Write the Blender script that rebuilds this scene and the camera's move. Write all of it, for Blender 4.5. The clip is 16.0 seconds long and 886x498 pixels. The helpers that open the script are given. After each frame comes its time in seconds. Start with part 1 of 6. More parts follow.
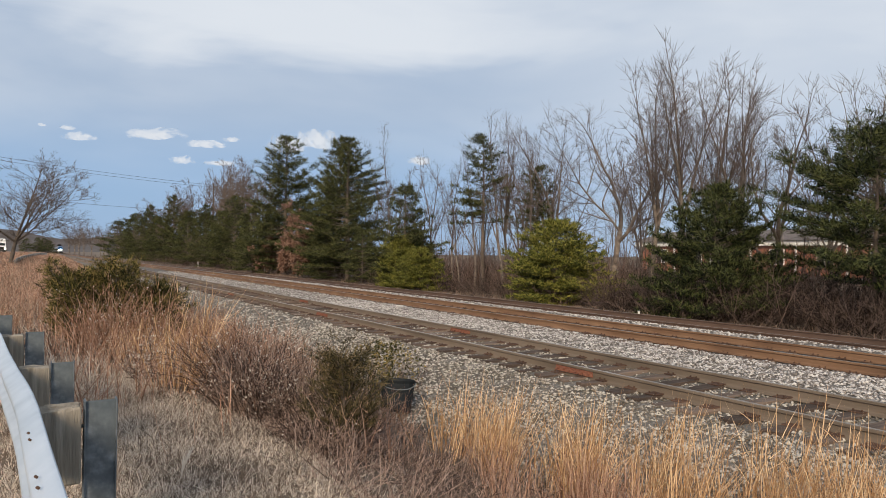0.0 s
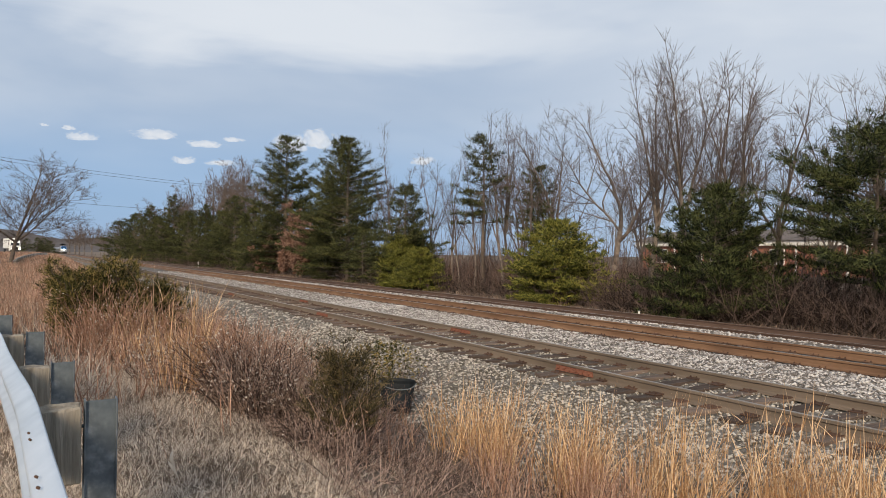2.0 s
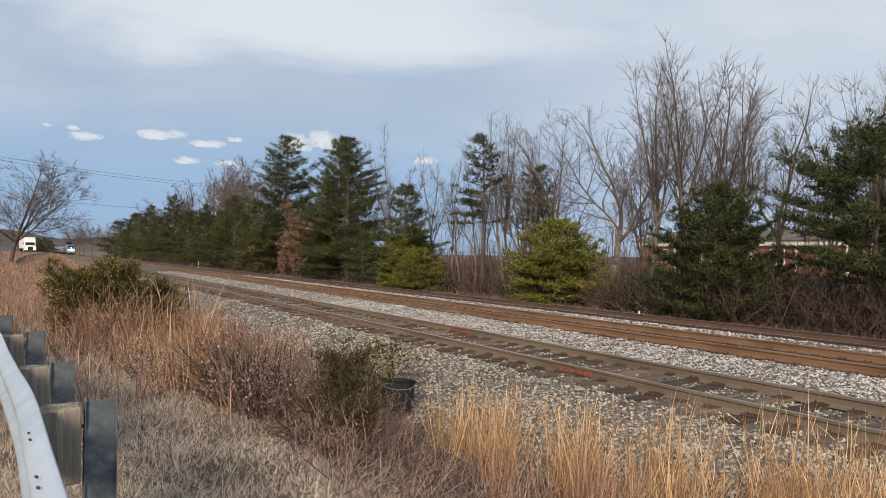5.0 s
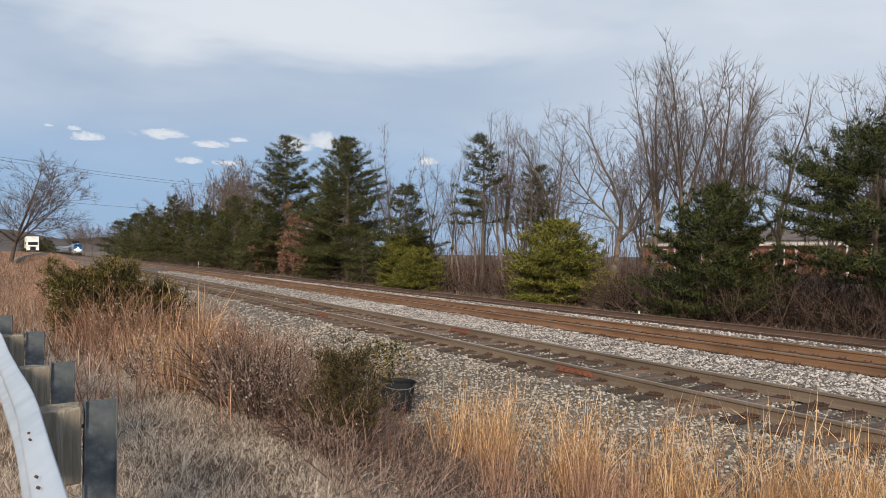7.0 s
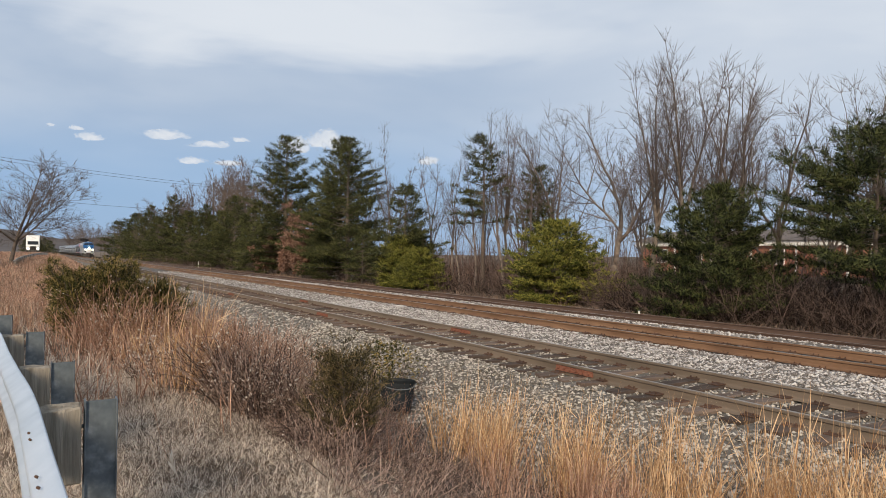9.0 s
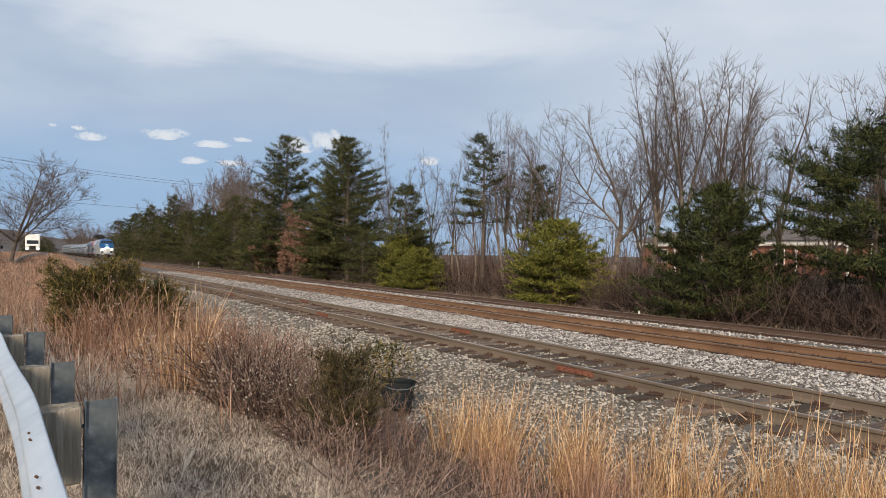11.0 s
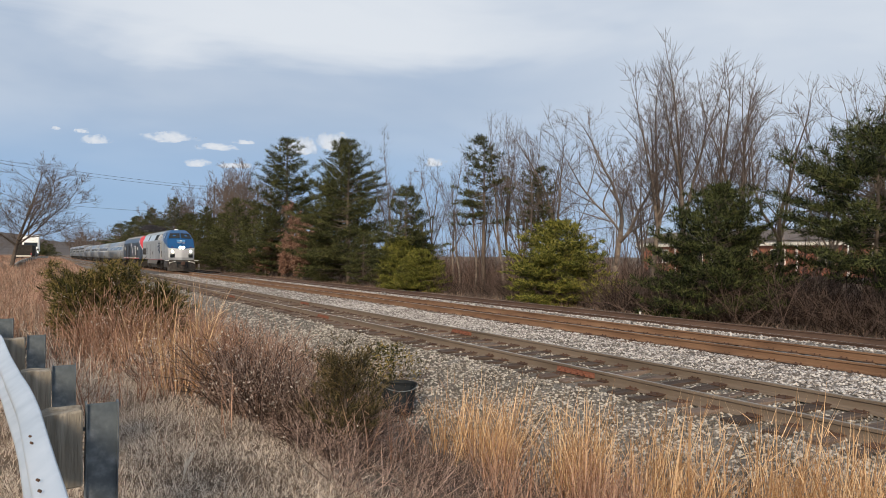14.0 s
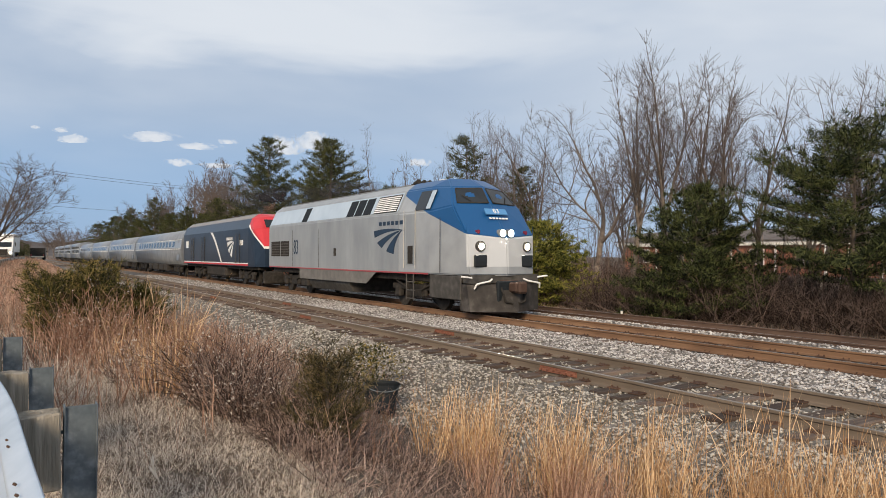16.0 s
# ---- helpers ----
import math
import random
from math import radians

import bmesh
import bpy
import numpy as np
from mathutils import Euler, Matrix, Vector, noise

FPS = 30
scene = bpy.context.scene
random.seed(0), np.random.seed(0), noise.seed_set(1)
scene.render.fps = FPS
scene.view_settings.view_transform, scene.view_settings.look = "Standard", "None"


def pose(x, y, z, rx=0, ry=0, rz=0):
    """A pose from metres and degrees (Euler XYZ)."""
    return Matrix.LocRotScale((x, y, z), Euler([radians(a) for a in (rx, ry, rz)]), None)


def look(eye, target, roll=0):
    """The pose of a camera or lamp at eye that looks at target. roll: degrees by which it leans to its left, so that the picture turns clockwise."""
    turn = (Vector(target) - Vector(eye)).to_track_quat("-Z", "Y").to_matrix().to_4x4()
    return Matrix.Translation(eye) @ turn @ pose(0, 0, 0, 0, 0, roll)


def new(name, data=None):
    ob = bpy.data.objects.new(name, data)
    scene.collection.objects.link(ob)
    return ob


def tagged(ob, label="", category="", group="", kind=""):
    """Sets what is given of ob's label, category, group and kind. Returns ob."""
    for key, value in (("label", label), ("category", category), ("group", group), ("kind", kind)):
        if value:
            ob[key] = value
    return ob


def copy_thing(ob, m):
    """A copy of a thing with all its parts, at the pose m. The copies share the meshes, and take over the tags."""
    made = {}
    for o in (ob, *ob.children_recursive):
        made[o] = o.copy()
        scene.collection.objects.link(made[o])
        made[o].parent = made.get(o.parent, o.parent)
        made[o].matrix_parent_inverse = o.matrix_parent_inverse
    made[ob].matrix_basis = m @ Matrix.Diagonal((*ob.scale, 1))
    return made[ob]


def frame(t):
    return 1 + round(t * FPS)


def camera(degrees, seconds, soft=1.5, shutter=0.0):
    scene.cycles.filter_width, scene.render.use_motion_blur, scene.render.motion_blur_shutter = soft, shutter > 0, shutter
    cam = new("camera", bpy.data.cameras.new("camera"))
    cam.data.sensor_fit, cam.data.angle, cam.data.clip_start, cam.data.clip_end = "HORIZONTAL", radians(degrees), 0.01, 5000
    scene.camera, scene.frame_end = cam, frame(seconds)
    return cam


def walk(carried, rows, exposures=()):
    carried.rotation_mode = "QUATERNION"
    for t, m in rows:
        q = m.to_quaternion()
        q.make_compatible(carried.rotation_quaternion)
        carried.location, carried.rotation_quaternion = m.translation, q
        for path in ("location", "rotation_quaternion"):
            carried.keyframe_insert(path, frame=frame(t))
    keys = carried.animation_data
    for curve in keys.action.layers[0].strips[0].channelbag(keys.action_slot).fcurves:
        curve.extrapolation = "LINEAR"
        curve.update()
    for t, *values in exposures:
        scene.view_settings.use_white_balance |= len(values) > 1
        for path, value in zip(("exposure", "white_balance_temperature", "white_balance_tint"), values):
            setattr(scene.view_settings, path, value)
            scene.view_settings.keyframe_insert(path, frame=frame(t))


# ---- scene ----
cam = camera(65.4, 16.0, soft=0.6)
EYE = Vector((0.0, 0.0, 1.85))


def aim(yaw, pitch, roll, dx=0.0, dz=0.0):
    """Camera pose; yaw clockwise from the track's direction (+y), degrees."""
    a, b = radians(yaw), radians(pitch)
    eye = EYE + Vector((dx, 0, dz))
    return look(eye, eye + Vector((math.sin(a) * math.cos(b), math.cos(a) * math.cos(b), math.sin(b))), roll)


walk(cam, [(0.0, aim(30.54, 0.47, 0.61)), (4.0, aim(30.52, 0.47, 0.61)), (9.0, aim(30.52, 0.47, 0.61)), (12.5, aim(30.5, 0.48, 0.60)),
           (13.0, aim(30.44, 0.52, 0.53)), (13.5, aim(30.45, 0.57, 0.42)), (14.0, aim(30.47, 0.59, 0.36)),
           (14.5, aim(30.55, 0.60, 0.35)), (15.0, aim(30.62, 0.61, 0.32)), (15.25, aim(30.9, 0.61, 0.30)), (15.5, aim(31.43, 0.61, 0.29)), (16.0, aim(31.9, 0.61, 0.27))],
     [(0.0, 0.0), (16.0, 0.0)])

# ---- world and sun ----
SUN_FROM = Vector((-0.62, -0.68, 0.42)).normalized()


def make_world():
    """Blue winter sky under a high veil, with a frayed bright bank of cloud across it."""
    w = bpy.data.worlds.new("sky")
    scene.world = w
    w.use_nodes = True
    nt = w.node_tree
    nt.nodes.clear()
    L = nt.links.new

    def op(kind, a, b=0.0, c=None):
        n = nt.nodes.new("ShaderNodeMath"); n.operation = kind
        for i, v in enumerate((a, b) if c is None else (a, b, c)):
            if isinstance(v, (int, float)):
                n.inputs[i].default_value = v
            else:
                L(v, n.inputs[i])
        return n.outputs[0]

    def ease(v, lo, hi, a=0.0, b=1.0):
        n = nt.nodes.new("ShaderNodeMapRange"); n.interpolation_type = "SMOOTHSTEP"
        for key, x in (("From Min", lo), ("From Max", hi), ("To Min", a), ("To Max", b)):
            n.inputs[key].default_value = x
        L(v, n.inputs["Value"])
        return n.outputs[0]

    tc = nt.nodes.new("ShaderNodeTexCoord")

    def fbm(stretch, scale, detail, rough, distort=0.0, shift=(0, 0, 0)):
        mp = nt.nodes.new("ShaderNodeMapping")
        mp.inputs["Scale"].default_value = stretch; mp.inputs["Location"].default_value = shift
        mp.inputs["Rotation"].default_value = (radians(6), radians(-5), 0)
        L(tc.outputs["Generated"], mp.inputs[0])
        n = nt.nodes.new("ShaderNodeTexNoise")
        n.inputs["Scale"].default_value = scale; n.inputs["Detail"].default_value = detail
        n.inputs["Roughness"].default_value = rough; n.inputs["Distortion"].default_value = distort
        L(mp.outputs[0], n.inputs["Vector"])
        return n.outputs["Fac"]

    def blend(f, a, b):
        n = nt.nodes.new("ShaderNodeMix"); n.data_type = "RGBA"
        if isinstance(f, float):
            n.inputs[0].default_value = f
        else:
            L(f, n.inputs[0])
        for k, v in ((6, a), (7, b)):
            if isinstance(v, tuple):
                n.inputs[k].default_value = (*v, 1)
            else:
                L(v, n.inputs[k])
        return n.outputs[2]

    sep = nt.nodes.new("ShaderNodeSeparateXYZ")
    L(tc.outputs["Generated"], sep.inputs[0])
    az = op("MULTIPLY", op("ARCTAN2", sep.outputs[0], sep.outputs[1]), 57.296)
    el = op("MULTIPLY", op("ARCSINE", sep.outputs[2]), 57.296)
    broad = fbm((1, 1, 3.6), 2.3, 4, .5, .3, CLOUD_SHIFT)
    wisp = fbm((1, 1, 5.0), 4.2, 6, .55, .5, (1.7, .4, .9))
    edge = op("ADD", op("MULTIPLY_ADD", op("SUBTRACT", broad, .5), 15.0, el), op("MULTIPLY", op("SUBTRACT", wisp, .5), 6.0))
    bank = op("MULTIPLY", ease(edge, BANK[0], BANK[1]), ease(op("MULTIPLY_ADD", op("SUBTRACT", wisp, .5), 22.0, az), 29.0, 50.0, 1.0, .72))
    bank = op("MULTIPLY", op("MULTIPLY", bank, ease(az, -10.0, 14.0, .68, 1.0)), ease(broad, .34, .62, .70, .97))
    veil = op("MULTIPLY", ease(el, 3.0, 13.0, .05, .34), ease(broad, .36, .64, .55, 1.25))
    haze = op("MULTIPLY", ease(az, 28.0, 55.0, .0, .40), ease(el, 2.0, 14.0, .55, 1.0))
    cover = op("MINIMUM", op("MAXIMUM", op("ADD", veil, haze), bank), 1.0)
    sky = nt.nodes.new("ShaderNodeTexSky")
    sky.sky_type = "NISHITA"
    sky.sun_disc = False
    sky.sun_elevation = math.asin(SUN_FROM.z)
    sky.sun_rotation = math.atan2(SUN_FROM.x, SUN_FROM.y)
    sky.altitude = 200
    sky.ozone_density = 2.0
    sc = nt.nodes.new("ShaderNodeVectorMath"); sc.operation = "SCALE"; sc.inputs["Scale"].default_value = SKY_GAIN
    L(sky.outputs[0], sc.inputs[0])
    low = blend(ease(el, 5.0, 13.0), (.285, .445, .69), (.35, .457, .622))
    clear = blend(.88, sc.outputs[0], low)
    col = blend(cover, clear, (.74, .785, .845))
    bg = nt.nodes.new("ShaderNodeBackground")
    L(col, bg.inputs["Color"])
    bg.inputs["Strength"].default_value = SKY_STRENGTH
    out = nt.nodes.new("ShaderNodeOutputWorld")
    L(bg.outputs[0], out.inputs["Surface"])


BANK = (11.5, 19.0)
SKY_GAIN, SKY_STRENGTH, CLOUD_SHIFT = 0.10, 1.0, (0.3, 0.2, 0.0)
make_world()
sun = new("sun", bpy.data.lights.new("sun", "SUN"))
sun.data.energy, sun.data.angle, sun.data.color = 4.1, radians(20), (1.0, 0.80, 0.58)
sun.matrix_world = look(SUN_FROM * 200, (0, 0, 0))


# ---- materials ----
def mat(name, cols, scale=4.0, rough=0.8, bump=0.2, bump_scale=None, metal=0.0, island=0.0, objvar=0.0, detail=6.0, stretch=None, spec=0.3, dist=0.02):
    """Procedural material: two noises blend the colours given, a fine one gives relief; island and objvar vary single pieces."""
    m = bpy.data.materials.new(name)
    m.use_nodes = True
    nt = m.node_tree
    L = nt.links.new
    b = nt.nodes["Principled BSDF"]
    b.inputs["Roughness"].default_value = rough
    b.inputs["Metallic"].default_value = metal
    b.inputs["Specular IOR Level"].default_value = spec
    tc = nt.nodes.new("ShaderNodeTexCoord")
    vec = tc.outputs["Object"]
    if stretch:
        mp = nt.nodes.new("ShaderNodeMapping")
        mp.inputs["Scale"].default_value = stretch
        L(vec, mp.inputs[0])
        vec = mp.outputs[0]
    n1 = nt.nodes.new("ShaderNodeTexNoise"); n1.inputs["Scale"].default_value = scale; n1.inputs["Detail"].default_value = detail
    n2 = nt.nodes.new("ShaderNodeTexNoise"); n2.inputs["Scale"].default_value = scale * 0.13; n2.inputs["Detail"].default_value = 3
    L(vec, n1.inputs["Vector"]); L(vec, n2.inputs["Vector"])
    add = nt.nodes.new("ShaderNodeMath"); add.operation = "MULTIPLY_ADD"; add.inputs[1].default_value = 0.6
    L(n1.outputs["Fac"], add.inputs[0])
    m2 = nt.nodes.new("ShaderNodeMath"); m2.operation = "MULTIPLY"; m2.inputs[1].default_value = 0.4
    L(n2.outputs["Fac"], m2.inputs[0]); L(m2.outputs[0], add.inputs[2])
    fac = add.outputs[0]
    if island or objvar:
        if island:
            g = nt.nodes.new("ShaderNodeNewGeometry"); src = g.outputs["Random Per Island"]
        else:
            g = nt.nodes.new("ShaderNodeObjectInfo"); src = g.outputs["Random"]
        k = island or objvar
        a2 = nt.nodes.new("ShaderNodeMath"); a2.operation = "MULTIPLY_ADD"; a2.inputs[1].default_value = k; 
        L(src, a2.inputs[0])
        a3 = nt.nodes.new("ShaderNodeMath"); a3.operation = "SUBTRACT"; a3.inputs[1].default_value = k / 2
        L(fac, a3.inputs[0]); L(a3.outputs[0], a2.inputs[2])
        fac = a2.outputs[0]
    r = nt.nodes.new("ShaderNodeValToRGB")
    els = r.color_ramp.elements
    n = len(cols)
    for i, c in enumerate(cols):
        p = 0.3 + 0.4 * i / max(1, n - 1)
        e = els[i] if i < 2 else els.new(p)
        e.position = p
        e.color = (*c, 1)
    L(fac, r.inputs[0]); L(r.outputs[0], b.inputs["Base Color"])
    if bump:
        n3 = nt.nodes.new("ShaderNodeTexNoise"); n3.inputs["Scale"].default_value = bump_scale or scale * 3; n3.inputs["Detail"].default_value = 4
        L(vec, n3.inputs["Vector"])
        bp = nt.nodes.new("ShaderNodeBump"); bp.inputs["Strength"].default_value = bump; bp.inputs["Distance"].default_value = dist
        L(n3.outputs["Fac"], bp.inputs["Height"]); L(bp.outputs[0], b.inputs["Normal"])
    return m


def leaf_mat(name, cols, rough=0.7, through_light=0.3, island=0.8):
    m = mat(name, cols, 1.2, rough, 0, island=island, spec=0.15)
    nt = m.node_tree
    b = nt.nodes["Principled BSDF"]
    tr = nt.nodes.new("ShaderNodeBsdfTranslucent")
    mx = nt.nodes.new("ShaderNodeMixShader")
    mx.inputs[0].default_value = through_light
    nt.links.new(b.inputs["Base Color"].links[0].from_socket, tr.inputs["Color"])
    nt.links.new(b.outputs[0], mx.inputs[1]); nt.links.new(tr.outputs[0], mx.inputs[2])
    nt.links.new(mx.outputs[0], nt.nodes["Material Output"].inputs["Surface"])
    return m


def glow(name, col, strength):
    m = bpy.data.materials.new(name)
    m.use_nodes = True
    b = m.node_tree.nodes["Principled BSDF"]
    b.inputs["Base Color"].default_value = (*col, 1)
    b.inputs["Emission Color"].default_value = (*col, 1)
    b.inputs["Emission Strength"].default_value = strength
    return m


M = {
    "soil": mat("soil", [(.06, .047, .036), (.14, .11, .083), (.23, .185, .142)], 1.5, .95, .6, 18),
    "ballast": mat("ballast_base", [(.055, .05, .044), (.13, .12, .108), (.24, .226, .208)], 14, .9, 1.0, 22, dist=.03),
    "stone": mat("ballast_stone", [(.13, .118, .112), (.28, .265, .257), (.40, .385, .375), (.56, .545, .53)], 9, .85, .3, island=.5),
    "stone_old": mat("old_ballast_stone", [(.10, .09, .077), (.23, .21, .182), (.30, .277, .243), (.48, .455, .41)], 9, .85, .3, island=.7),
    "rail_rust": mat("rusty_rail_steel", [(.055, .037, .03), (.095, .062, .048), (.135, .09, .068)], 6, .75, .15, 40, stretch=(1, .15, 1)),
    "rail_main": mat("orange_rusty_rail_steel", [(.10, .056, .034), (.178, .104, .062), (.25, .155, .095)], 6, .7, .15, 40, stretch=(1, .15, 1)),
    "rail_old": mat("grey_brown_rail_steel", [(.10, .08, .062), (.16, .128, .10), (.21, .17, .135)], 5, .75, .15, 40, stretch=(1, .12, 1)),
    "rail_top": mat("worn_rail_head", [(.30, .26, .22), (.42, .39, .36)], 6, .38, .05, metal=.7, stretch=(1, .1, 1)),
    "tie": mat("weathered_tie_wood", [(.042, .03, .024), (.092, .067, .054), (.17, .13, .106)], 7, .9, .6, 30, objvar=.35, stretch=(.25, 2, 2)),
    "rust": mat("rusty_iron", [(.05, .030, .022), (.105, .060, .042)], 20, .85, .3, objvar=.3),
    "joint": mat("red_rust_joint_bar", [(.15, .06, .04), (.23, .10, .065)], 14, .85, .3),
    "bark": mat("grey_bark", [(.065, .053, .046), (.14, .116, .10), (.25, .21, .18)], 5, .95, .4, 22, island=.2),
    "bark_dark": mat("dark_bark", [(.06, .048, .04), (.11, .09, .075), (.16, .13, .11)], 5, .95, .4, 22),
    "twig": mat("twig_bark", [(.085, .068, .061), (.16, .128, .112)], 3, .95, 0, island=.4),
    "pine": leaf_mat("pine_needles", [(.017, .021, .009), (.047, .055, .021), (.135, .14, .052)], through_light=.12),
    "pine_dark": leaf_mat("dark_pine_needles", [(.010, .015, .007), (.031, .043, .017), (.115, .13, .047)], through_light=.12),
    "cedar_sun": leaf_mat("yellow_green_needles", [(.036, .048, .012), (.12, .132, .027), (.30, .285, .065)], through_light=.18),
    "rusty_leaf": leaf_mat("rust_brown_leaves", [(.15, .08, .055), (.25, .145, .105), (.36, .23, .175)]),
    "shrub_green": leaf_mat("olive_shrub_foliage", [(.03, .032, .011), (.095, .09, .024), (.25, .19, .07)], through_light=.15),
    "seedling": leaf_mat("dull_olive_brown_needles", [(.026, .024, .012), (.07, .06, .026), (.17, .13, .065)], through_light=.1),
    "broom": leaf_mat("golden_broomsedge", [(.36, .215, .11), (.63, .405, .225), (.88, .66, .42)], through_light=.35),
    "straw": leaf_mat("pale_straw", [(.14, .106, .083), (.42, .34, .28), (.84, .75, .65)], through_light=.25),
    "weed": leaf_mat("pinkish_brown_weeds", [(.21, .115, .078), (.40, .235, .165), (.56, .375, .28)], through_light=.25),
    "bramble": leaf_mat("dark_bramble_stems", [(.05, .034, .029), (.175, .122, .104), (.42, .315, .265)], through_light=.1),
    "brush": leaf_mat("dark_underbrush", [(.022, .015, .013), (.06, .042, .036), (.18, .132, .112)], through_light=.03),
    "thicket": leaf_mat("reddish_undergrowth", [(.06, .038, .032), (.13, .085, .07), (.21, .145, .12)], through_light=.03),
    "pale": leaf_mat("bleached_seed_fluff", [(.62, .58, .52), (.74, .70, .64)], through_light=.3),
    "tan": leaf_mat("tan_field_grass", [(.15, .098, .073), (.27, .187, .138), (.42, .31, .233)], through_light=.25),
    "asphalt": mat("asphalt", [(.05, .05, .052), (.08, .08, .08)], 30, .9, .3),
    "galv": mat("galvanised_steel", [(.38, .45, .53), (.47, .54, .62), (.55, .61, .69)], 5, .45, .06, 30, metal=.25),
    "galv_dark": mat("weathered_dark_galvanised_post", [(.07, .09, .105), (.13, .155, .175), (.30, .34, .37)], 16, .6, .12, 40, metal=.3),
    "post_wood": mat("weathered_post_wood", [(.10, .085, .065), (.22, .20, .165), (.36, .33, .28)], 6, .92, .7, 20, stretch=(4, 4, .35)),
    "dull_rail": mat("dusty_pale_rail", [(.27, .25, .23), (.38, .36, .33), (.48, .45, .42)], 3, .7, .1),
    "black": mat("black_plastic", [(.008, .011, .014), (.017, .022, .027)], 8, .7, .3, spec=.2),
    "hill": mat("far_wooded_hill", [(.055, .047, .045), (.085, .074, .072), (.12, .105, .10)], .03, 1, 0),
    "wire": mat("dark_wire", [(.03, .03, .035), (.04, .04, .045)], 3, .7, 0),
}


def cloud_mat():
    """Soft bright cloud: thins out towards its rim and is frayed by noise."""
    m = bpy.data.materials.new("cloud_white")
    m.use_nodes = True
    nt = m.node_tree
    nt.nodes.clear()
    L = nt.links.new
    tc = nt.nodes.new("ShaderNodeTexCoord")
    flat = nt.nodes.new("ShaderNodeVectorMath"); flat.operation = "MULTIPLY"; flat.inputs[1].default_value = (1, 0, 1)
    L(tc.outputs["Object"], flat.inputs[0])
    ln = nt.nodes.new("ShaderNodeVectorMath"); ln.operation = "LENGTH"
    L(flat.outputs[0], ln.inputs[0])
    oi = nt.nodes.new("ShaderNodeObjectInfo")
    mp = nt.nodes.new("ShaderNodeMapping"); mp.inputs["Scale"].default_value = (2.6, 1, 1.0)
    L(flat.outputs[0], mp.inputs[0]); L(oi.outputs["Location"], mp.inputs["Location"])
    no = nt.nodes.new("ShaderNodeTexNoise"); no.inputs["Scale"].default_value = 1.3; no.inputs["Detail"].default_value = 5
    L(mp.outputs[0], no.inputs["Vector"])
    a = nt.nodes.new("ShaderNodeMath"); a.operation = "MULTIPLY_ADD"; a.inputs[1].default_value = 2.1
    L(no.outputs["Fac"], a.inputs[0])
    b = nt.nodes.new("ShaderNodeMath"); b.operation = "MULTIPLY_ADD"; b.inputs[1].default_value = -1.25; b.inputs[2].default_value = -.12
    L(ln.outputs["Value"], b.inputs[0]); L(b.outputs[0], a.inputs[2])
    mr = nt.nodes.new("ShaderNodeMapRange"); mr.interpolation_type = "SMOOTHSTEP"
    mr.inputs["From Min"].default_value = .0; mr.inputs["From Max"].default_value = .6; mr.inputs["To Max"].default_value = .58
    L(a.outputs[0], mr.inputs["Value"])
    em = nt.nodes.new("ShaderNodeEmission"); em.inputs["Color"].default_value = (.80, .82, .85, 1); em.inputs["Strength"].default_value = 1.0
    tr = nt.nodes.new("ShaderNodeBsdfTransparent"); mx = nt.nodes.new("ShaderNodeMixShader"); out = nt.nodes.new("ShaderNodeOutputMaterial")
    L(mr.outputs[0], mx.inputs[0]); L(tr.outputs[0], mx.inputs[1]); L(em.outputs[0], mx.inputs[2]); L(mx.outputs[0], out.inputs["Surface"])
    return m


M["cloud"] = cloud_mat()


# ---- mesh helpers ----
def tri_mesh(name, V, T, smooth=False):
    """A mesh from numpy arrays of vertices and triangles."""
    V, T = np.asarray(V, np.float32), np.asarray(T, np.int32)
    me = bpy.data.meshes.new(name)
    me.vertices.add(len(V)); me.vertices.foreach_set("co", V.ravel())
    me.loops.add(T.size); me.loops.foreach_set("vertex_index", T.ravel())
    me.polygons.add(len(T))
    me.polygons.foreach_set("loop_start", np.arange(0, T.size, 3, dtype=np.int32))
    me.polygons.foreach_set("loop_total", np.full(len(T), 3, np.int32))
    if smooth:
        me.polygons.foreach_set("use_smooth", np.ones(len(T), bool))
    me.update(calc_edges=True)
    return me


class Soup:
    """Collects vertices and triangles."""

    def __init__(self):
        self.v, self.t, self.n = [], [], 0

    def add(self, V, T):
        V = np.asarray(V, float).reshape(-1, 3)
        self.v.append(V); self.t.append(np.asarray(T, int).reshape(-1, 3) + self.n); self.n += len(V)

    def mesh(self, name, smooth=False):
        return tri_mesh(name, np.concatenate(self.v), np.concatenate(self.t), smooth)


def rods(soup, A, B, ra, rb, sides=3):
    """Tapered rods from points A to points B."""
    A, B = np.asarray(A, float), np.asarray(B, float)
    ra, rb = np.broadcast_to(ra, len(A)), np.broadcast_to(rb, len(A))
    d = B - A
    d = d / np.maximum(np.linalg.norm(d, axis=1, keepdims=True), 1e-9)
    ref = np.where(np.abs(d[:, 2:3]) > .9, [[1., 0, 0]], [[0., 0, 1.]])
    u = np.cross(d, ref); u /= np.linalg.norm(u, axis=1, keepdims=True)
    w = np.cross(d, u)
    n = len(A)
    V = np.empty((n, 2 * sides, 3))
    for k in range(sides):
        a = 2 * math.pi * k / sides
        o = u * math.cos(a) + w * math.sin(a)
        V[:, k] = A + o * ra[:, None]
        V[:, sides + k] = B + o * rb[:, None]
    T = []
    for k in range(sides):
        j = (k + 1) % sides
        T += [(k, sides + k, j), (j, sides + k, sides + j)]
    T = (np.array(T)[None] + (np.arange(n) * 2 * sides)[:, None, None])
    soup.add(V.reshape(-1, 3), T.reshape(-1, 3))


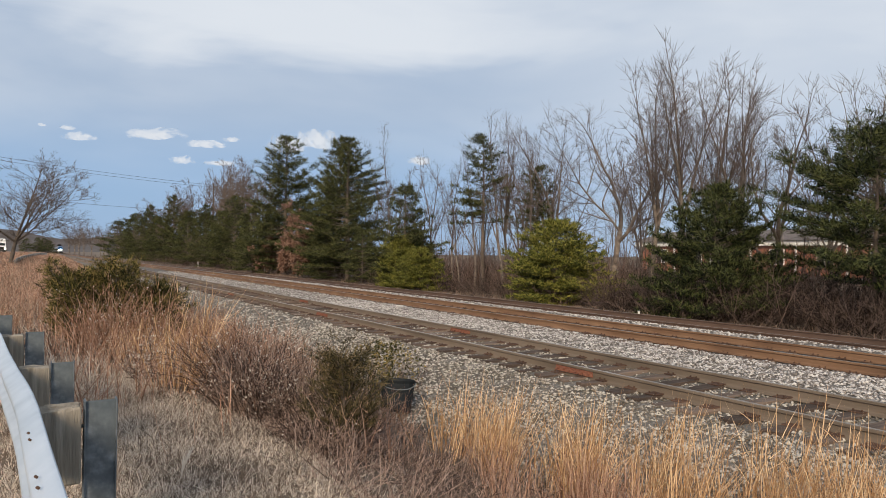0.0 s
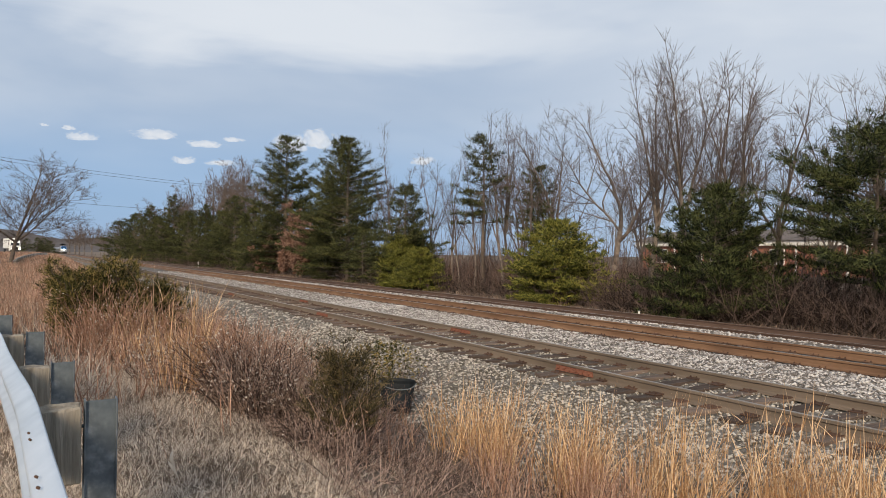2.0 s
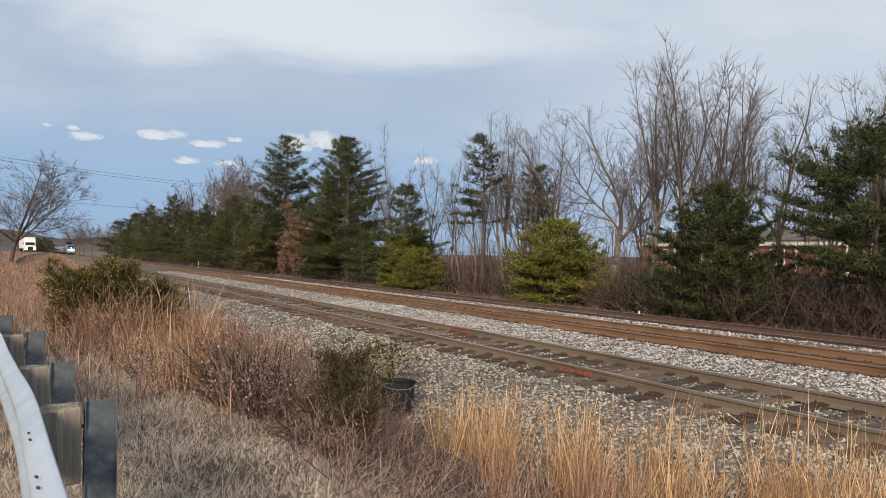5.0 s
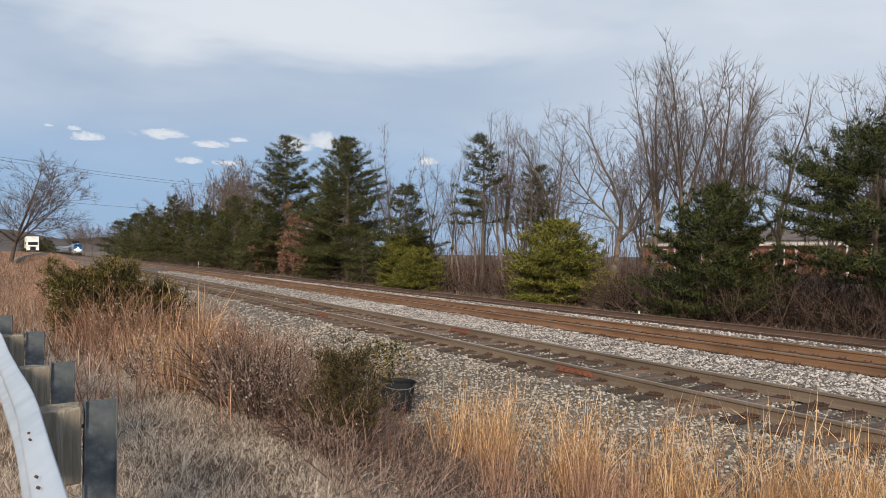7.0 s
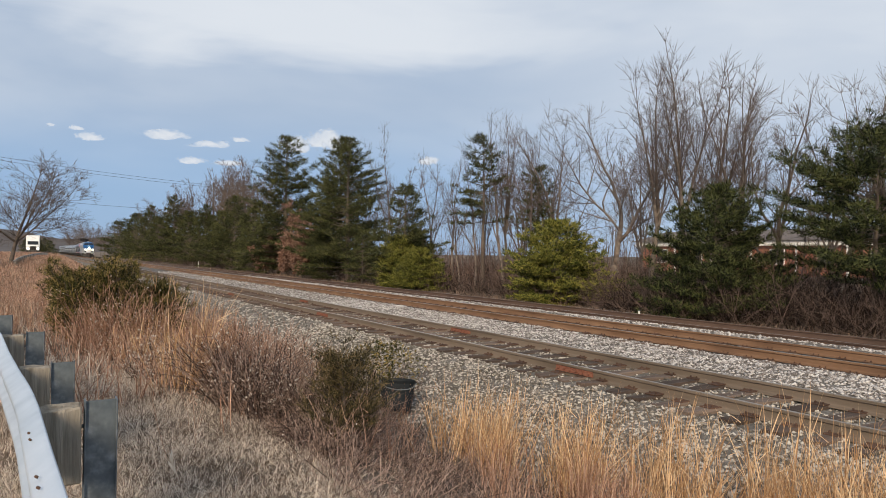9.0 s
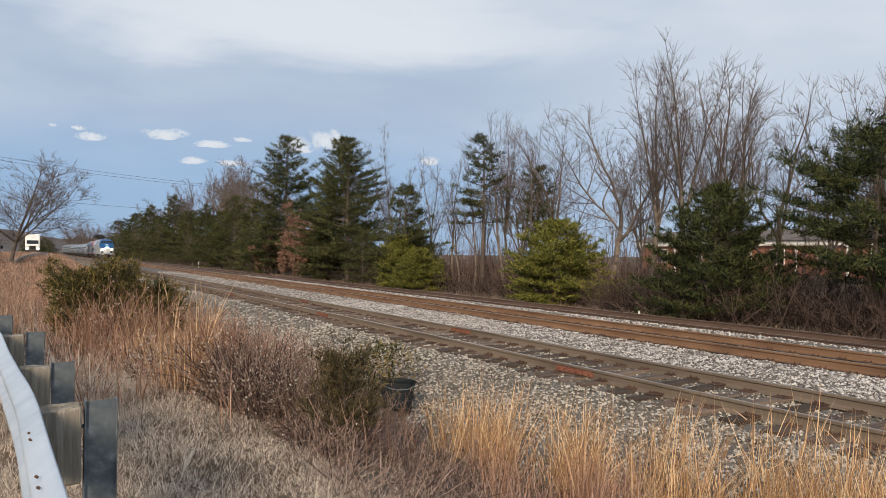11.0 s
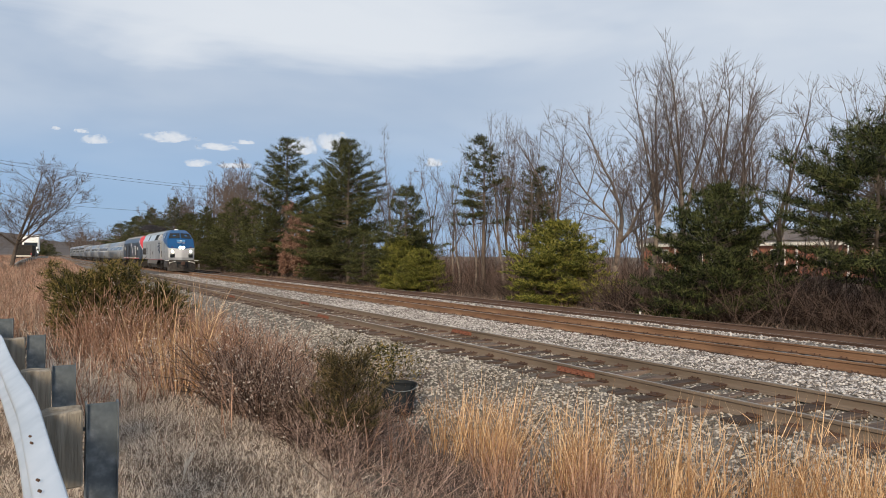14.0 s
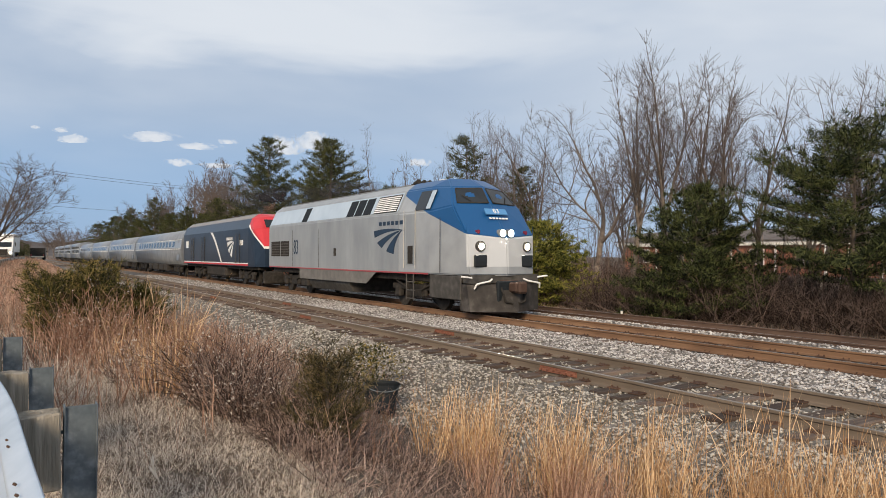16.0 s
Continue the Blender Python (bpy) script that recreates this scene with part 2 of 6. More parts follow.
def blades(soup, P, D, length, width, bend=0.3, rng=np.random, segs=2):
    """Thin tapering blades from points P along D, bending over towards a random side."""
    n = len(P)
    P, D = np.asarray(P, float), np.asarray(D, float)
    D = D / np.linalg.norm(D, axis=1, keepdims=True)
    length, width = np.broadcast_to(length, n)[:, None], np.broadcast_to(width, n)[:, None]
    side = np.cross(D, rng.normal(size=(n, 3))); side /= np.maximum(np.linalg.norm(side, axis=1, keepdims=True), 1e-6)
    lean = np.cross(side, D) * bend * rng.uniform(.3, 1.4, (n, 1))
    V = np.empty((n, 2 * segs + 1, 3))
    for k in range(segs):
        s = k / segs
        c = P + D * length * s + lean * length * s * s
        wd = width * (1 - s * .55) * .5
        V[:, 2 * k], V[:, 2 * k + 1] = c - side * wd, c + side * wd
    V[:, 2 * segs] = P + D * length + lean * length
    T = []
    for k in range(segs - 1):
        T += [(2 * k, 2 * k + 1, 2 * k + 3), (2 * k, 2 * k + 3, 2 * k + 2)]
    T.append((2 * segs - 2, 2 * segs - 1, 2 * segs))
    T = np.array(T)[None] + (np.arange(n) * (2 * segs + 1))[:, None, None]
    soup.add(V.reshape(-1, 3), T.reshape(-1, 3))


def part(name, me, material, parent=None, label="", at=None):
    """Links a mesh or bmesh as one object, under a thing or part if one is given."""
    if isinstance(me, bmesh.types.BMesh):
        bm, me = me, bpy.data.meshes.new(name)
        bm.to_mesh(me); bm.free()
    if material is not None and not me.materials:
        me.materials.append(material)
    ob = new(name, me)
    if parent is not None:
        ob.parent = parent
    if at is not None:
        ob.matrix_basis = at if isinstance(at, Matrix) else Matrix.Translation(at)
    if label:
        tagged(ob, label)
    return ob


def box(bm, c, s, bevel=0.0, rot=None):
    """Adds a box of size s at c to a bmesh, with bevelled edges."""
    m = Matrix.Translation(c) @ (rot or Matrix()) @ Matrix.Diagonal((*s, 1))
    r = bmesh.ops.create_cube(bm, size=1, matrix=m)
    if bevel:
        es = list({e for v in r["verts"] for e in v.link_edges})
        bmesh.ops.bevel(bm, geom=es, offset=bevel, segments=1, affect="EDGES")
    return bm


def boxed(c, s, bevel=0.0, rot=None):
    return box(bmesh.new(), c, s, bevel, rot)


def cyl(bm, a, b, r, sides=12, r2=None):
    """Adds a closed cylinder from a to b."""
    a, b = Vector(a), Vector(b)
    d = b - a
    m = Matrix.Translation((a + b) / 2) @ d.to_track_quat("Z", "Y").to_matrix().to_4x4()
    bmesh.ops.create_cone(bm, cap_ends=True, segments=sides, radius1=r, radius2=r if r2 is None else r2, depth=d.length, matrix=m)
    return bm


def prism(bm, poly, axis, lo, hi):
    """Extrudes a closed polygon along an axis from lo to hi. The polygon lists the two other coordinates in order."""
    def p(uv, w):
        c = list(uv); c.insert(axis, w)
        return bm.verts.new(c)
    A, B = [p(q, lo) for q in poly], [p(q, hi) for q in poly]
    n = len(poly)
    fs = [bm.faces.new(A[::-1]), bm.faces.new(B)]
    for i in range(n):
        fs.append(bm.faces.new((A[i], A[(i + 1) % n], B[(i + 1) % n], B[i])))
    bmesh.ops.recalc_face_normals(bm, faces=fs)
    return bm


def smoothstep(a, b, x):
    t = np.clip((np.asarray(x, float) - a) / (b - a), 0, 1)
    return t * t * (3 - 2 * t)


# ---- the ground ----
def gz(x, y):
    """Height of the ground: road verge, ditch, track bed, woods."""
    x, y = np.asarray(x, float), np.asarray(y, float)
    z = 0.32 - 0.10 * smoothstep(.4, 1.6, x) - 0.72 * smoothstep(1.5, 4.2, x)
    z = z + (0.80 * smoothstep(40, 150, y) + 0.52 * smoothstep(22, 60, y) * smoothstep(1.5, 4.2, x)) * (1 - smoothstep(3.9, 5.6, x))
    z = z - 0.35 * smoothstep(4.3, 4.9, x) + 0.35 * smoothstep(19.0, 21.5, x)
    z = z - 0.12 * smoothstep(18.5, 21, x) + 0.35 * smoothstep(24, 45, x)
    z = z + 0.04 * np.sin(x * 1.7 + y * .9) * np.sin(y * 1.3 - x * .4) * (1 - smoothstep(5, 7, x) * (1 - smoothstep(20, 22, x)))
    far = smoothstep(300, 1500, np.hypot(x, y))
    return z * (1 - far)


def grid_mesh(name, xs, ys, fz):
    X, Y = np.meshgrid(xs, ys)
    V = np.stack([X, Y, fz(X, Y)], -1).reshape(-1, 3)
    nx, ny = len(xs), len(ys)
    i = (np.arange(ny - 1)[:, None] * nx + np.arange(nx - 1)[None]).ravel()
    T = np.concatenate([np.stack([i, i + 1, i + nx + 1], 1), np.stack([i, i + nx + 1, i + nx], 1)])
    return tri_mesh(name, V, T, True)


xs = np.concatenate([[-4500, -2000, -800, -300, -120, -60, -30], np.arange(-18, 34, .6), [38, 45, 60, 90, 150, 400, 1000, 2500, 4500]])
ys = np.concatenate([[-4000, -1500, -500, -150, -60], np.arange(-20, 60, .8), np.arange(62, 160, 4), [180, 220, 300, 450, 700, 1100, 2000, 4500]])
ground = tagged(part("ground", grid_mesh("ground", xs, ys, gz), M["soil"]), "brown winter soil with dead grass and ditch", "ground", kind="structure")

# ballast bed: shoulder, siding, two main tracks
SIDING, MAIN, SECOND = 7.9, 12.66, 17.2          # x of each track's near rail
G = 1.507
RAIL_Z = {SIDING: 0.0, MAIN: 0.0, SECOND: -0.20}


def bed_z(x, y):
    x, y = np.asarray(x, float), np.asarray(y, float)
    px = [4.3, 4.9, 6.95, 7.3, 9.8, 10.6, 11.6, 12.45, 12.75, 14.1, 14.4, 14.9, 15.8, 16.9, 17.3, 18.6, 18.9, 19.3, 21.0]
    pz = [-.75, -.60, -.23, -.20, -.20, -.20, -.185, -.20, -.26, -.26, -.19, -.15, -.15, -.32, -.45, -.45, -.37, -.40, -.95]
    z = np.interp(x, px, pz)
    return z + .018 * np.sin(x * 5.1 + y * 3.3) * np.sin(y * 4.7 - x * 2.2)


bed = part("ballast", grid_mesh("ballast", np.arange(4.3, 21.01, .16), np.concatenate([np.arange(-3, 60, .45), np.arange(70, 200, 3), np.arange(200, 720, 20)]), bed_z), M["ballast"])
tagged(bed, "grey crushed stone track ballast", "ballast", kind="structure")


def stones(n, x0, x1, y0, y1, rmin, rmax, rng, power=1.0, sink=.25):
    """Loose broken stones on the bed: squashed, skewed octahedra."""
    x = rng.uniform(x0, x1, n)
    y = y0 + (y1 - y0) * rng.uniform(0, 1, n) ** power
    r = rng.uniform(rmin, rmax, n)
    z = bed_z(x, y) + r * sink
    base = np.array([(1, 0, 0), (0, 1, 0), (-1, 0, 0), (0, -1, 0), (.25, .2, .75), (-.2, -.1, -.75)], float)
    V = base[None] * (1 + rng.uniform(-.4, .4, (n, 6, 3)))
    V[:, :4, 2] += rng.uniform(-.45, .45, (n, 4))
    V *= np.stack([r * rng.uniform(.8, 1.3, n), r * rng.uniform(.7, 1.1, n), r * rng.uniform(.7, 1.0, n)], -1)[:, None]
    a = rng.uniform(0, 6.283, n)
    c, s = np.cos(a)[:, None], np.sin(a)[:, None]
    V = np.stack([V[..., 0] * c - V[..., 1] * s, V[..., 0] * s + V[..., 1] * c, V[..., 2]], -1)
    V += np.stack([x, y, z], -1)[:, None]
    F = np.array([(0, 1, 4), (1, 2, 4), (2, 3, 4), (3, 0, 4), (1, 0, 5), (2, 1, 5), (3, 2, 5), (0, 3, 5)])
    T = F[None] + (np.arange(n) * 6)[:, None, None]
    return V.reshape(-1, 3), T.reshape(-1, 3)


def gravel():
    rng = np.random.default_rng(3)
    s = Soup()
    for a in (stones(24000, 9.75, 12.55, 0, 28, .019, .040, rng, 1.25), stones(6000, 9.8, 12.55, 24, 75, .03, .05, rng, 1.3),
              stones(9000, 14.35, 17.0, 1, 60, .03, .055, rng, 1.3)):
        s.add(*a)
    tagged(part("ballast_stones", s.mesh("ballast_stones"), M["stone"]), "pale broken limestone lying between the tracks", "gravel", kind="stuff")
    s = Soup()
    for a in (stones(26000, 4.45, 7.35, 1.5, 19, .015, .033, rng, 1.15), stones(6000, 4.6, 7.35, 17, 60, .03, .05, rng, 1.3),
              stones(11000, 7.3, 9.8, 0, 30, .016, .036, rng, 1.2, .35)):
        s.add(*a)
    tagged(part("old_ballast_stones", s.mesh("old_ballast_stones"), M["stone_old"]), "dirty grey broken stone on the siding's shoulder", "gravel", kind="stuff")


gravel()

# ---- tracks ----
def rail_profile(h=.185):
    half = [(.0, -h), (.07, -h), (.07, -h + .012), (.018, -h + .032), (.009, -h + .05), (.009, -.05), (.035, -.038), (.036, -.008), (.028, 0)]
    return half[1:] + [(-x, z) for x, z in reversed(half[1:])]


def rail_mesh(name, lo, hi, side_mat, wob, seed):
    """A flat-bottomed rail along y; its running surface gets the worn material. Long rails waver by wob metres."""
    prof = rail_profile()
    rng = random.Random(seed)
    ys = [lo] + [y for y in np.arange(math.ceil(lo), min(hi, 80), 3.0)] + [y for y in (100, 140, 200, 300, 450, 600) if lo < y < hi] + [hi]
    V, n = [], len(prof)
    for y in ys:
        o = rng.uniform(-wob, wob)
        dz = rng.uniform(-wob, wob)
        V += [(x + o, y, z + dz) for x, z in prof]
    F = []
    for i in range(len(ys) - 1):
        for k in range(n):
            j = (k + 1) % n
            F.append((i * n + k, i * n + j, (i + 1) * n + j, (i + 1) * n + k))
    F.append(tuple(range(n))); F.append(tuple(range((len(ys) - 1) * n, len(ys) * n))[::-1])
    me = bpy.data.meshes.new(name)
    me.from_pydata(V, [], F)
    me.materials.append(side_mat); me.materials.append(M["rail_top"])
    me.update()
    bm = bmesh.new(); bm.from_mesh(me); bmesh.ops.recalc_face_normals(bm, faces=bm.faces)
    for f in bm.faces:
        if f.normal.z > .8 and f.calc_center_median().z > -.02:
            f.material_index = 1
    bm.to_mesh(me); bm.free()
    return me


def tie_mesh(seed):
    rng = random.Random(seed)
    bm = boxed((0, 0, 0), (2.59, .225, .18), .012)
    bmesh.ops.subdivide_edges(bm, edges=[e for e in bm.edges if abs((e.verts[0].co - e.verts[1].co).x) > 1], cuts=5)
    for v in bm.verts:
        v.co += Vector((rng.uniform(-.02, .02), rng.uniform(-.012, .012), rng.uniform(-.012, .008)))
    me = bpy.data.meshes.new("tie"); bm.to_mesh(me); bm.free()
    me.materials.append(M["tie"])
    return me


def plate_mesh():
    bm = boxed((0, 0, 0), (.33, .19, .018), .004)
    for sx in (-1, 1):
        for sy in (-1, 1):
            box(bm, (sx * .10, sy * .055, .022), (.026, .02, .03), .004)
    me = bpy.data.meshes.new("tie_plate"); bm.to_mesh(me); bm.free()
    me.materials.append(M["rust"])
    return me


TIES = [tie_mesh(s) for s in range(6)]
PLATE = plate_mesh()


def track(name, x0, lo, hi, near_hi, bury, mats, wob, label, skew):
    top = RAIL_Z[x0]
    t = new(name)
    t.location = (x0 + G / 2, 0, top)
    tagged(t, label, "railway track", kind="structure")
    rails = []
    for i, dx in enumerate((-G / 2, G / 2)):
        me = rail_mesh("rail", lo, hi, mats[i], wob, int(x0 * 10) + i)
        rails.append(part("rail", me, None, t, at=(dx, 0, 0)))
    rng = random.Random(int(x0 * 7))
    y = lo + .3
    while y < near_hi:
        z = -.185 - .09 - bury - rng.uniform(0, .015)
        o = part("tie", rng.choice(TIES), None, t, at=pose(rng.uniform(-.07, .07), y, z, rng.uniform(-1.5, 1.5), rng.uniform(-.6, .6), rng.uniform(-skew, skew)))
        if bury < .03 and y < 40:
            for dx in (-G / 2, G / 2):
                part("tie_plate", PLATE, None, o, at=Matrix.Translation((dx, 0, .098)))
        y += .53 + rng.uniform(-.04, .04)
    far = Soup()
    while y < min(hi, 260):
        bm = boxed((0, y, -.275 - bury), (2.6, .22, .18))
        tris = tri_of(bm)
        far.add([v.co[:] for v in bm.verts], tris)
        bm.free()
        y += .53
    tagged(part("distant_ties", far.mesh("distant_ties"), M["tie"], t), kind="stuff")
    return t, rails


def tri_of(bm):
    bmesh.ops.triangulate(bm, faces=bm.faces[:])
    bm.verts.index_update()
    return [tuple(v.index for v in f.verts) for f in bm.faces]


siding, siding_rails = track("track_siding", SIDING, -6, 420, 110, -.035, (M["rail_old"], M["rail_old"]), .006, "old siding with worn brown rails and weathered ties", 4)
main, main_rails = track("track_main", MAIN, -6, 720, 60, -.005, (M["rail_main"], M["rail_main"]), .002, "main track with orange rusty rails in clean ballast", 1)
second, second_rails = track("track_second", SECOND, -6, 720, 30, .04, (M["rail_rust"], M["rail_rust"]), .002, "second main track with dark brown rails", 1)


def joint_bar(rail, y, side):
    """Bolted joint bar on a rail's web."""
    bm = bmesh.new()
    prism(bm, [(side * .01, -.135), (side * .045, -.135), (side * .038, -.105), (side * .026, -.09), (side * .03, -.058), (side * .012, -.05)], 1, y - .46, y + .46)
    o = part("joint_bar", bm, M["joint"], rail, "red-rusted bolted joint bar")
    for k in range(6):
        b = bmesh.new()
        yy = y - .38 + .152 * k
        cyl(b, (side * .02, yy, -.09), (side * .065, yy, -.09), .02, 6)
        part("bolt", b, M["joint"], o)


for y in (8.95, 20.9, 32.8):
    joint_bar(siding_rails[0], y, -1)
for y in (15.0, 27.0):
    joint_bar(siding_rails[1], y, -1)

# ---- trees ----
def grow(rng, h, leaders, lean, spread, twigs, limb_start=.25, crook=.05, girth=1.0):
    """Segments (from, to, radius, radius) of a bare tree: a trunk that parts into rising leaders, boughs that curve upwards, and fans of fine twigs."""
    limbs, fine = [], []

    def shoot(p, d, length, r, seg, curl, rise, store, taper=.85):
        n = max(2, int(length / seg))
        pts, dirs = [p], []
        for i in range(n):
            d = d + rng.normal(0, curl, 3)
            d[2] += rise
            d = d / math.sqrt(d @ d)
            p = p + d * (length / n)
            pts.append(p); dirs.append(d)
            store.append((pts[-2], p, r * (1 - taper * i / n), r * (1 - taper * (i + 1) / n)))
        return pts, dirs

    def aside(d, turn, ang):
        u = np.cross(d, [math.cos(turn), math.sin(turn), .15]); u = u / math.sqrt(u @ u)
        return d * math.cos(ang) + u * math.sin(ang)

    def bough(p, d, length, r, rise):
        pts, dirs = shoot(p, d, length, r, .42, .07 + crook * .6, rise, limbs if r > .022 else fine)
        n, turn = len(dirs), rng.uniform(0, 6.283)
        for k in range(max(3, int(length * 3.0 * twigs))):
            s = rng.uniform(.18, 1.0)
            i = min(n - 1, int(s * n))
            turn += 2.4 + rng.normal(0, .4)
            ln = (.40 + .42 * length * (1 - .6 * s)) * rng.uniform(.6, 1.25)
            q, e = shoot(pts[i], aside(dirs[i], turn, rng.uniform(.45, .85)), ln, max(.006, r * .34 * (1 - .6 * s)), .36, .09, .05, fine)
            for j in range(max(2, int(ln * 4.6 * twigs))):
                f = min(len(e) - 1, int(rng.uniform(.15, 1.0) * len(e)))
                shoot(q[f], aside(e[f], rng.uniform(0, 6.283), rng.uniform(.35, .75)), (.26 + .34 * ln) * rng.uniform(.6, 1.25), .005, .45, .08, .05, fine, .5)

    d0 = np.array([lean[0], lean[1], 1.0]); d0 /= np.linalg.norm(d0)
    r0 = (h * .0105 + .02) * girth
    stem, sd = shoot(np.zeros(3), d0, h * limb_start, r0, .5, crook * .6, 0.0, limbs, .18)
    turn = rng.uniform(0, 6.283)
    for k in range(leaders):
        turn += 6.283 / leaders + rng.normal(0, .3)
        ang = (.06 if k == 0 else rng.uniform(.28, .62)) * spread
        ln = h * (1 - limb_start) * (1.0 if k == 0 else rng.uniform(.78, 1.0))
        i = len(stem) - 1 if k < 2 else max(1, len(stem) - 1 - int(rng.integers(0, max(1, len(stem) // 2))))
        pts, dirs = shoot(stem[i], aside(sd[min(i, len(sd) - 1)], turn, ang), ln, r0 * (.72 if k == 0 else rng.uniform(.42, .62)), .5, crook, .022, limbs, .9)
        n, t2 = len(dirs), rng.uniform(0, 6.283)
        m = max(6, int(ln * 2.3))
        for j in range(m):
            s = .12 + .86 * (j + rng.uniform(0, 1)) / m
            i2 = min(n - 1, int(s * n))
            t2 += 2.4 + rng.normal(0, .5)
            bl = h * (.15 + .15 * (1 - s)) * rng.uniform(.65, 1.2) * (.6 + .4 * spread)
            bough(pts[i2], aside(dirs[i2], t2, (rng.uniform(.55, .9) - .26 * s) * spread), bl, max(.009, r0 * .30 * (1 - .75 * s)), .05)
        bough(pts[-1], dirs[-1], h * .12, .012, .02)
    k = h / max(s[1][2] for s in limbs + fine)
    return [[(a * k, b * k, r0, r1) for a, b, r0, r1 in g] for g in (limbs, fine)]


def seg_mesh(name, segs, sides, rmin=.006, smooth=True):
    A = np.array([s[0] for s in segs]); B = np.array([s[1] for s in segs])
    ra = np.maximum([s[2] for s in segs], rmin); rb = np.maximum([s[3] for s in segs], rmin * .55)
    s = Soup()
    rods(s, A, B, ra, rb, sides)
    return s.mesh(name, smooth)


def bare_tree(seed, h, forks=7, lean=(0, 0), spread=1.0, twigs=1.0, limb_start=.25, label="tall bare deciduous tree with fine grey twigs", rmin=.0048, crook=.05, girth=1.0):
    rng = np.random.default_rng(seed)
    limbs, fine = grow(rng, h, forks, lean, spread, twigs, limb_start, crook, girth)
    t = new("bare_tree")
    tagged(t, label, "tree", "bare trees beside the railway")
    part("trunk", seg_mesh("trunk", limbs, 6, .012), M["bark"], t)
    part("crown", seg_mesh("crown", fine, 3, rmin, False), M["twig"], t)
    return t


def clumps(soup, P, out, n, size, width, rng, up=.35):
    """Sprays of needles: n narrow blades round every point, pointing outwards and up."""
    k = len(P)
    PP = np.repeat(P, n, 0) + rng.normal(0, size * .22, (k * n, 3)) * [1, 1, .6]
    D = np.repeat(out, n, 0) * .7 + rng.normal(0, .6, (k * n, 3)) + np.array([0, 0, up])
    blades(soup, PP, D, size * rng.uniform(.5, 1.1, k * n), width, .25, rng, 1)


def conifer(name, seed, h, width, clear, needle, label, dens=1.0, ragged=.35, droop=.12, size=.32, conical=.8, needles=12, group="pines beside the railway", blade=.036, rise=0.0):
    """Trunk, whorls of limbs, and needle sprays along the limbs."""
    rng = np.random.default_rng(seed)
    t = new(name)
    tagged(t, label, "tree", group)
    segs, P, O = [], [], []
    n = 14
    q = np.zeros(3); pts = [q]
    for i in range(n):
        q = q + np.array([rng.normal(0, .012 * h / n * 3), rng.normal(0, .012 * h / n * 3), h / n]); pts.append(q)
    pts = np.array(pts)
    r0 = h * .014 + .025
    for i in range(n):
        segs.append((pts[i], pts[i + 1], r0 * (1 - .93 * i / n), r0 * (1 - .93 * (i + 1) / n)))
    m = int(h * 6.5 * dens) + 18
    for k in range(m):
        s = clear + (1 - clear) * (k + rng.uniform(0, 1)) / m
        base = np.array([np.interp(s * n, range(n + 1), pts[:, j]) for j in range(3)])
        rel = (s - clear) / (1 - clear)
        prof = (1 - rel) ** conical * (.6 + .4 * min(1, rel * 5 + .35))
        ln = width / 2 * max(prof, .06) * (1 - ragged + 2 * ragged * rng.uniform(0, 1)) + .12
        a = rng.uniform(0, 6.283)
        d = np.array([math.cos(a), math.sin(a), rng.uniform(-.1, .25) + .6 * rel + rise * rng.uniform(.6, 1.3)]); d /= np.linalg.norm(d)
        steps = max(2, int(ln / .34))
        p = base.copy()
        for i in range(steps):
            f = i / steps
            d2 = d + np.array([0, 0, droop * (2.2 * f - 1)]) + rng.normal(0, .07, 3)
            d2 /= np.linalg.norm(d2)
            p2 = p + d2 * ln / steps
            segs.append((p, p2, max(.006, r0 * .26 * (1 - f) * (1 - rel * .6)), max(.005, r0 * .26 * (1 - f - 1 / steps) * (1 - rel * .6))))
            if f >= .2 or ln < .7:
                # flat side twigs carry the needle sprays, so that limbs read as shelves
                lat = np.cross(d2, [0, 0, 1.0]); lat /= max(np.linalg.norm(lat), 1e-6)
                for sgn in (-1, 1):
                    tl = (.16 + .30 * ln * (1 - f)) * rng.uniform(.5, 1.1)
                    td = lat * sgn * .8 + d2 * .7 + np.array([0, 0, rng.uniform(0, .25)])
                    td /= np.linalg.norm(td)
                    q = p + (p2 - p) * rng.uniform(0, 1)
                    for c in range(max(1, int(tl / (size * .55)))):
                        P.append(q + td * tl * (c + rng.uniform(.4, 1)) / max(1, int(tl / (size * .55)))); O.append(td)
            p = p2
        P.append(p); O.append(d)
    # leader
    for f in (.9, .95, 1.0):
        P.append(pts[-1] * f); O.append(np.array([0, 0, 1.0]))
    P, O = np.array(P), np.array(O)
    O /= np.linalg.norm(O, axis=1, keepdims=True)
    s = Soup()
    clumps(s, P, O, needles, size, blade, rng)
    part("trunk", seg_mesh("trunk", segs[:n], 8, .01), M["bark_dark"], t)
    part("limbwood", seg_mesh("limbwood", segs[n:], 3, .006, False), M["bark_dark"], t)
    part("crown", s.mesh("crown"), needle, t)
    return t


def place_first(src, x, y, s=1.0, turn=0.0, wide=1.0, dz=-.05):
    src.matrix_basis = pose(x, y, float(gz(x, y)) + dz, 0, 0, turn) @ Matrix.Diagonal((s * wide, s * wide, s, 1))
    return src


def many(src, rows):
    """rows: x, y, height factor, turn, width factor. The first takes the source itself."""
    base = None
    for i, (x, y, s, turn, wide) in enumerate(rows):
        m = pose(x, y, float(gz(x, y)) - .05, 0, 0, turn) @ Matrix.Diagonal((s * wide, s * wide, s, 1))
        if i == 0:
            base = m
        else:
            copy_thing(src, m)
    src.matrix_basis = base


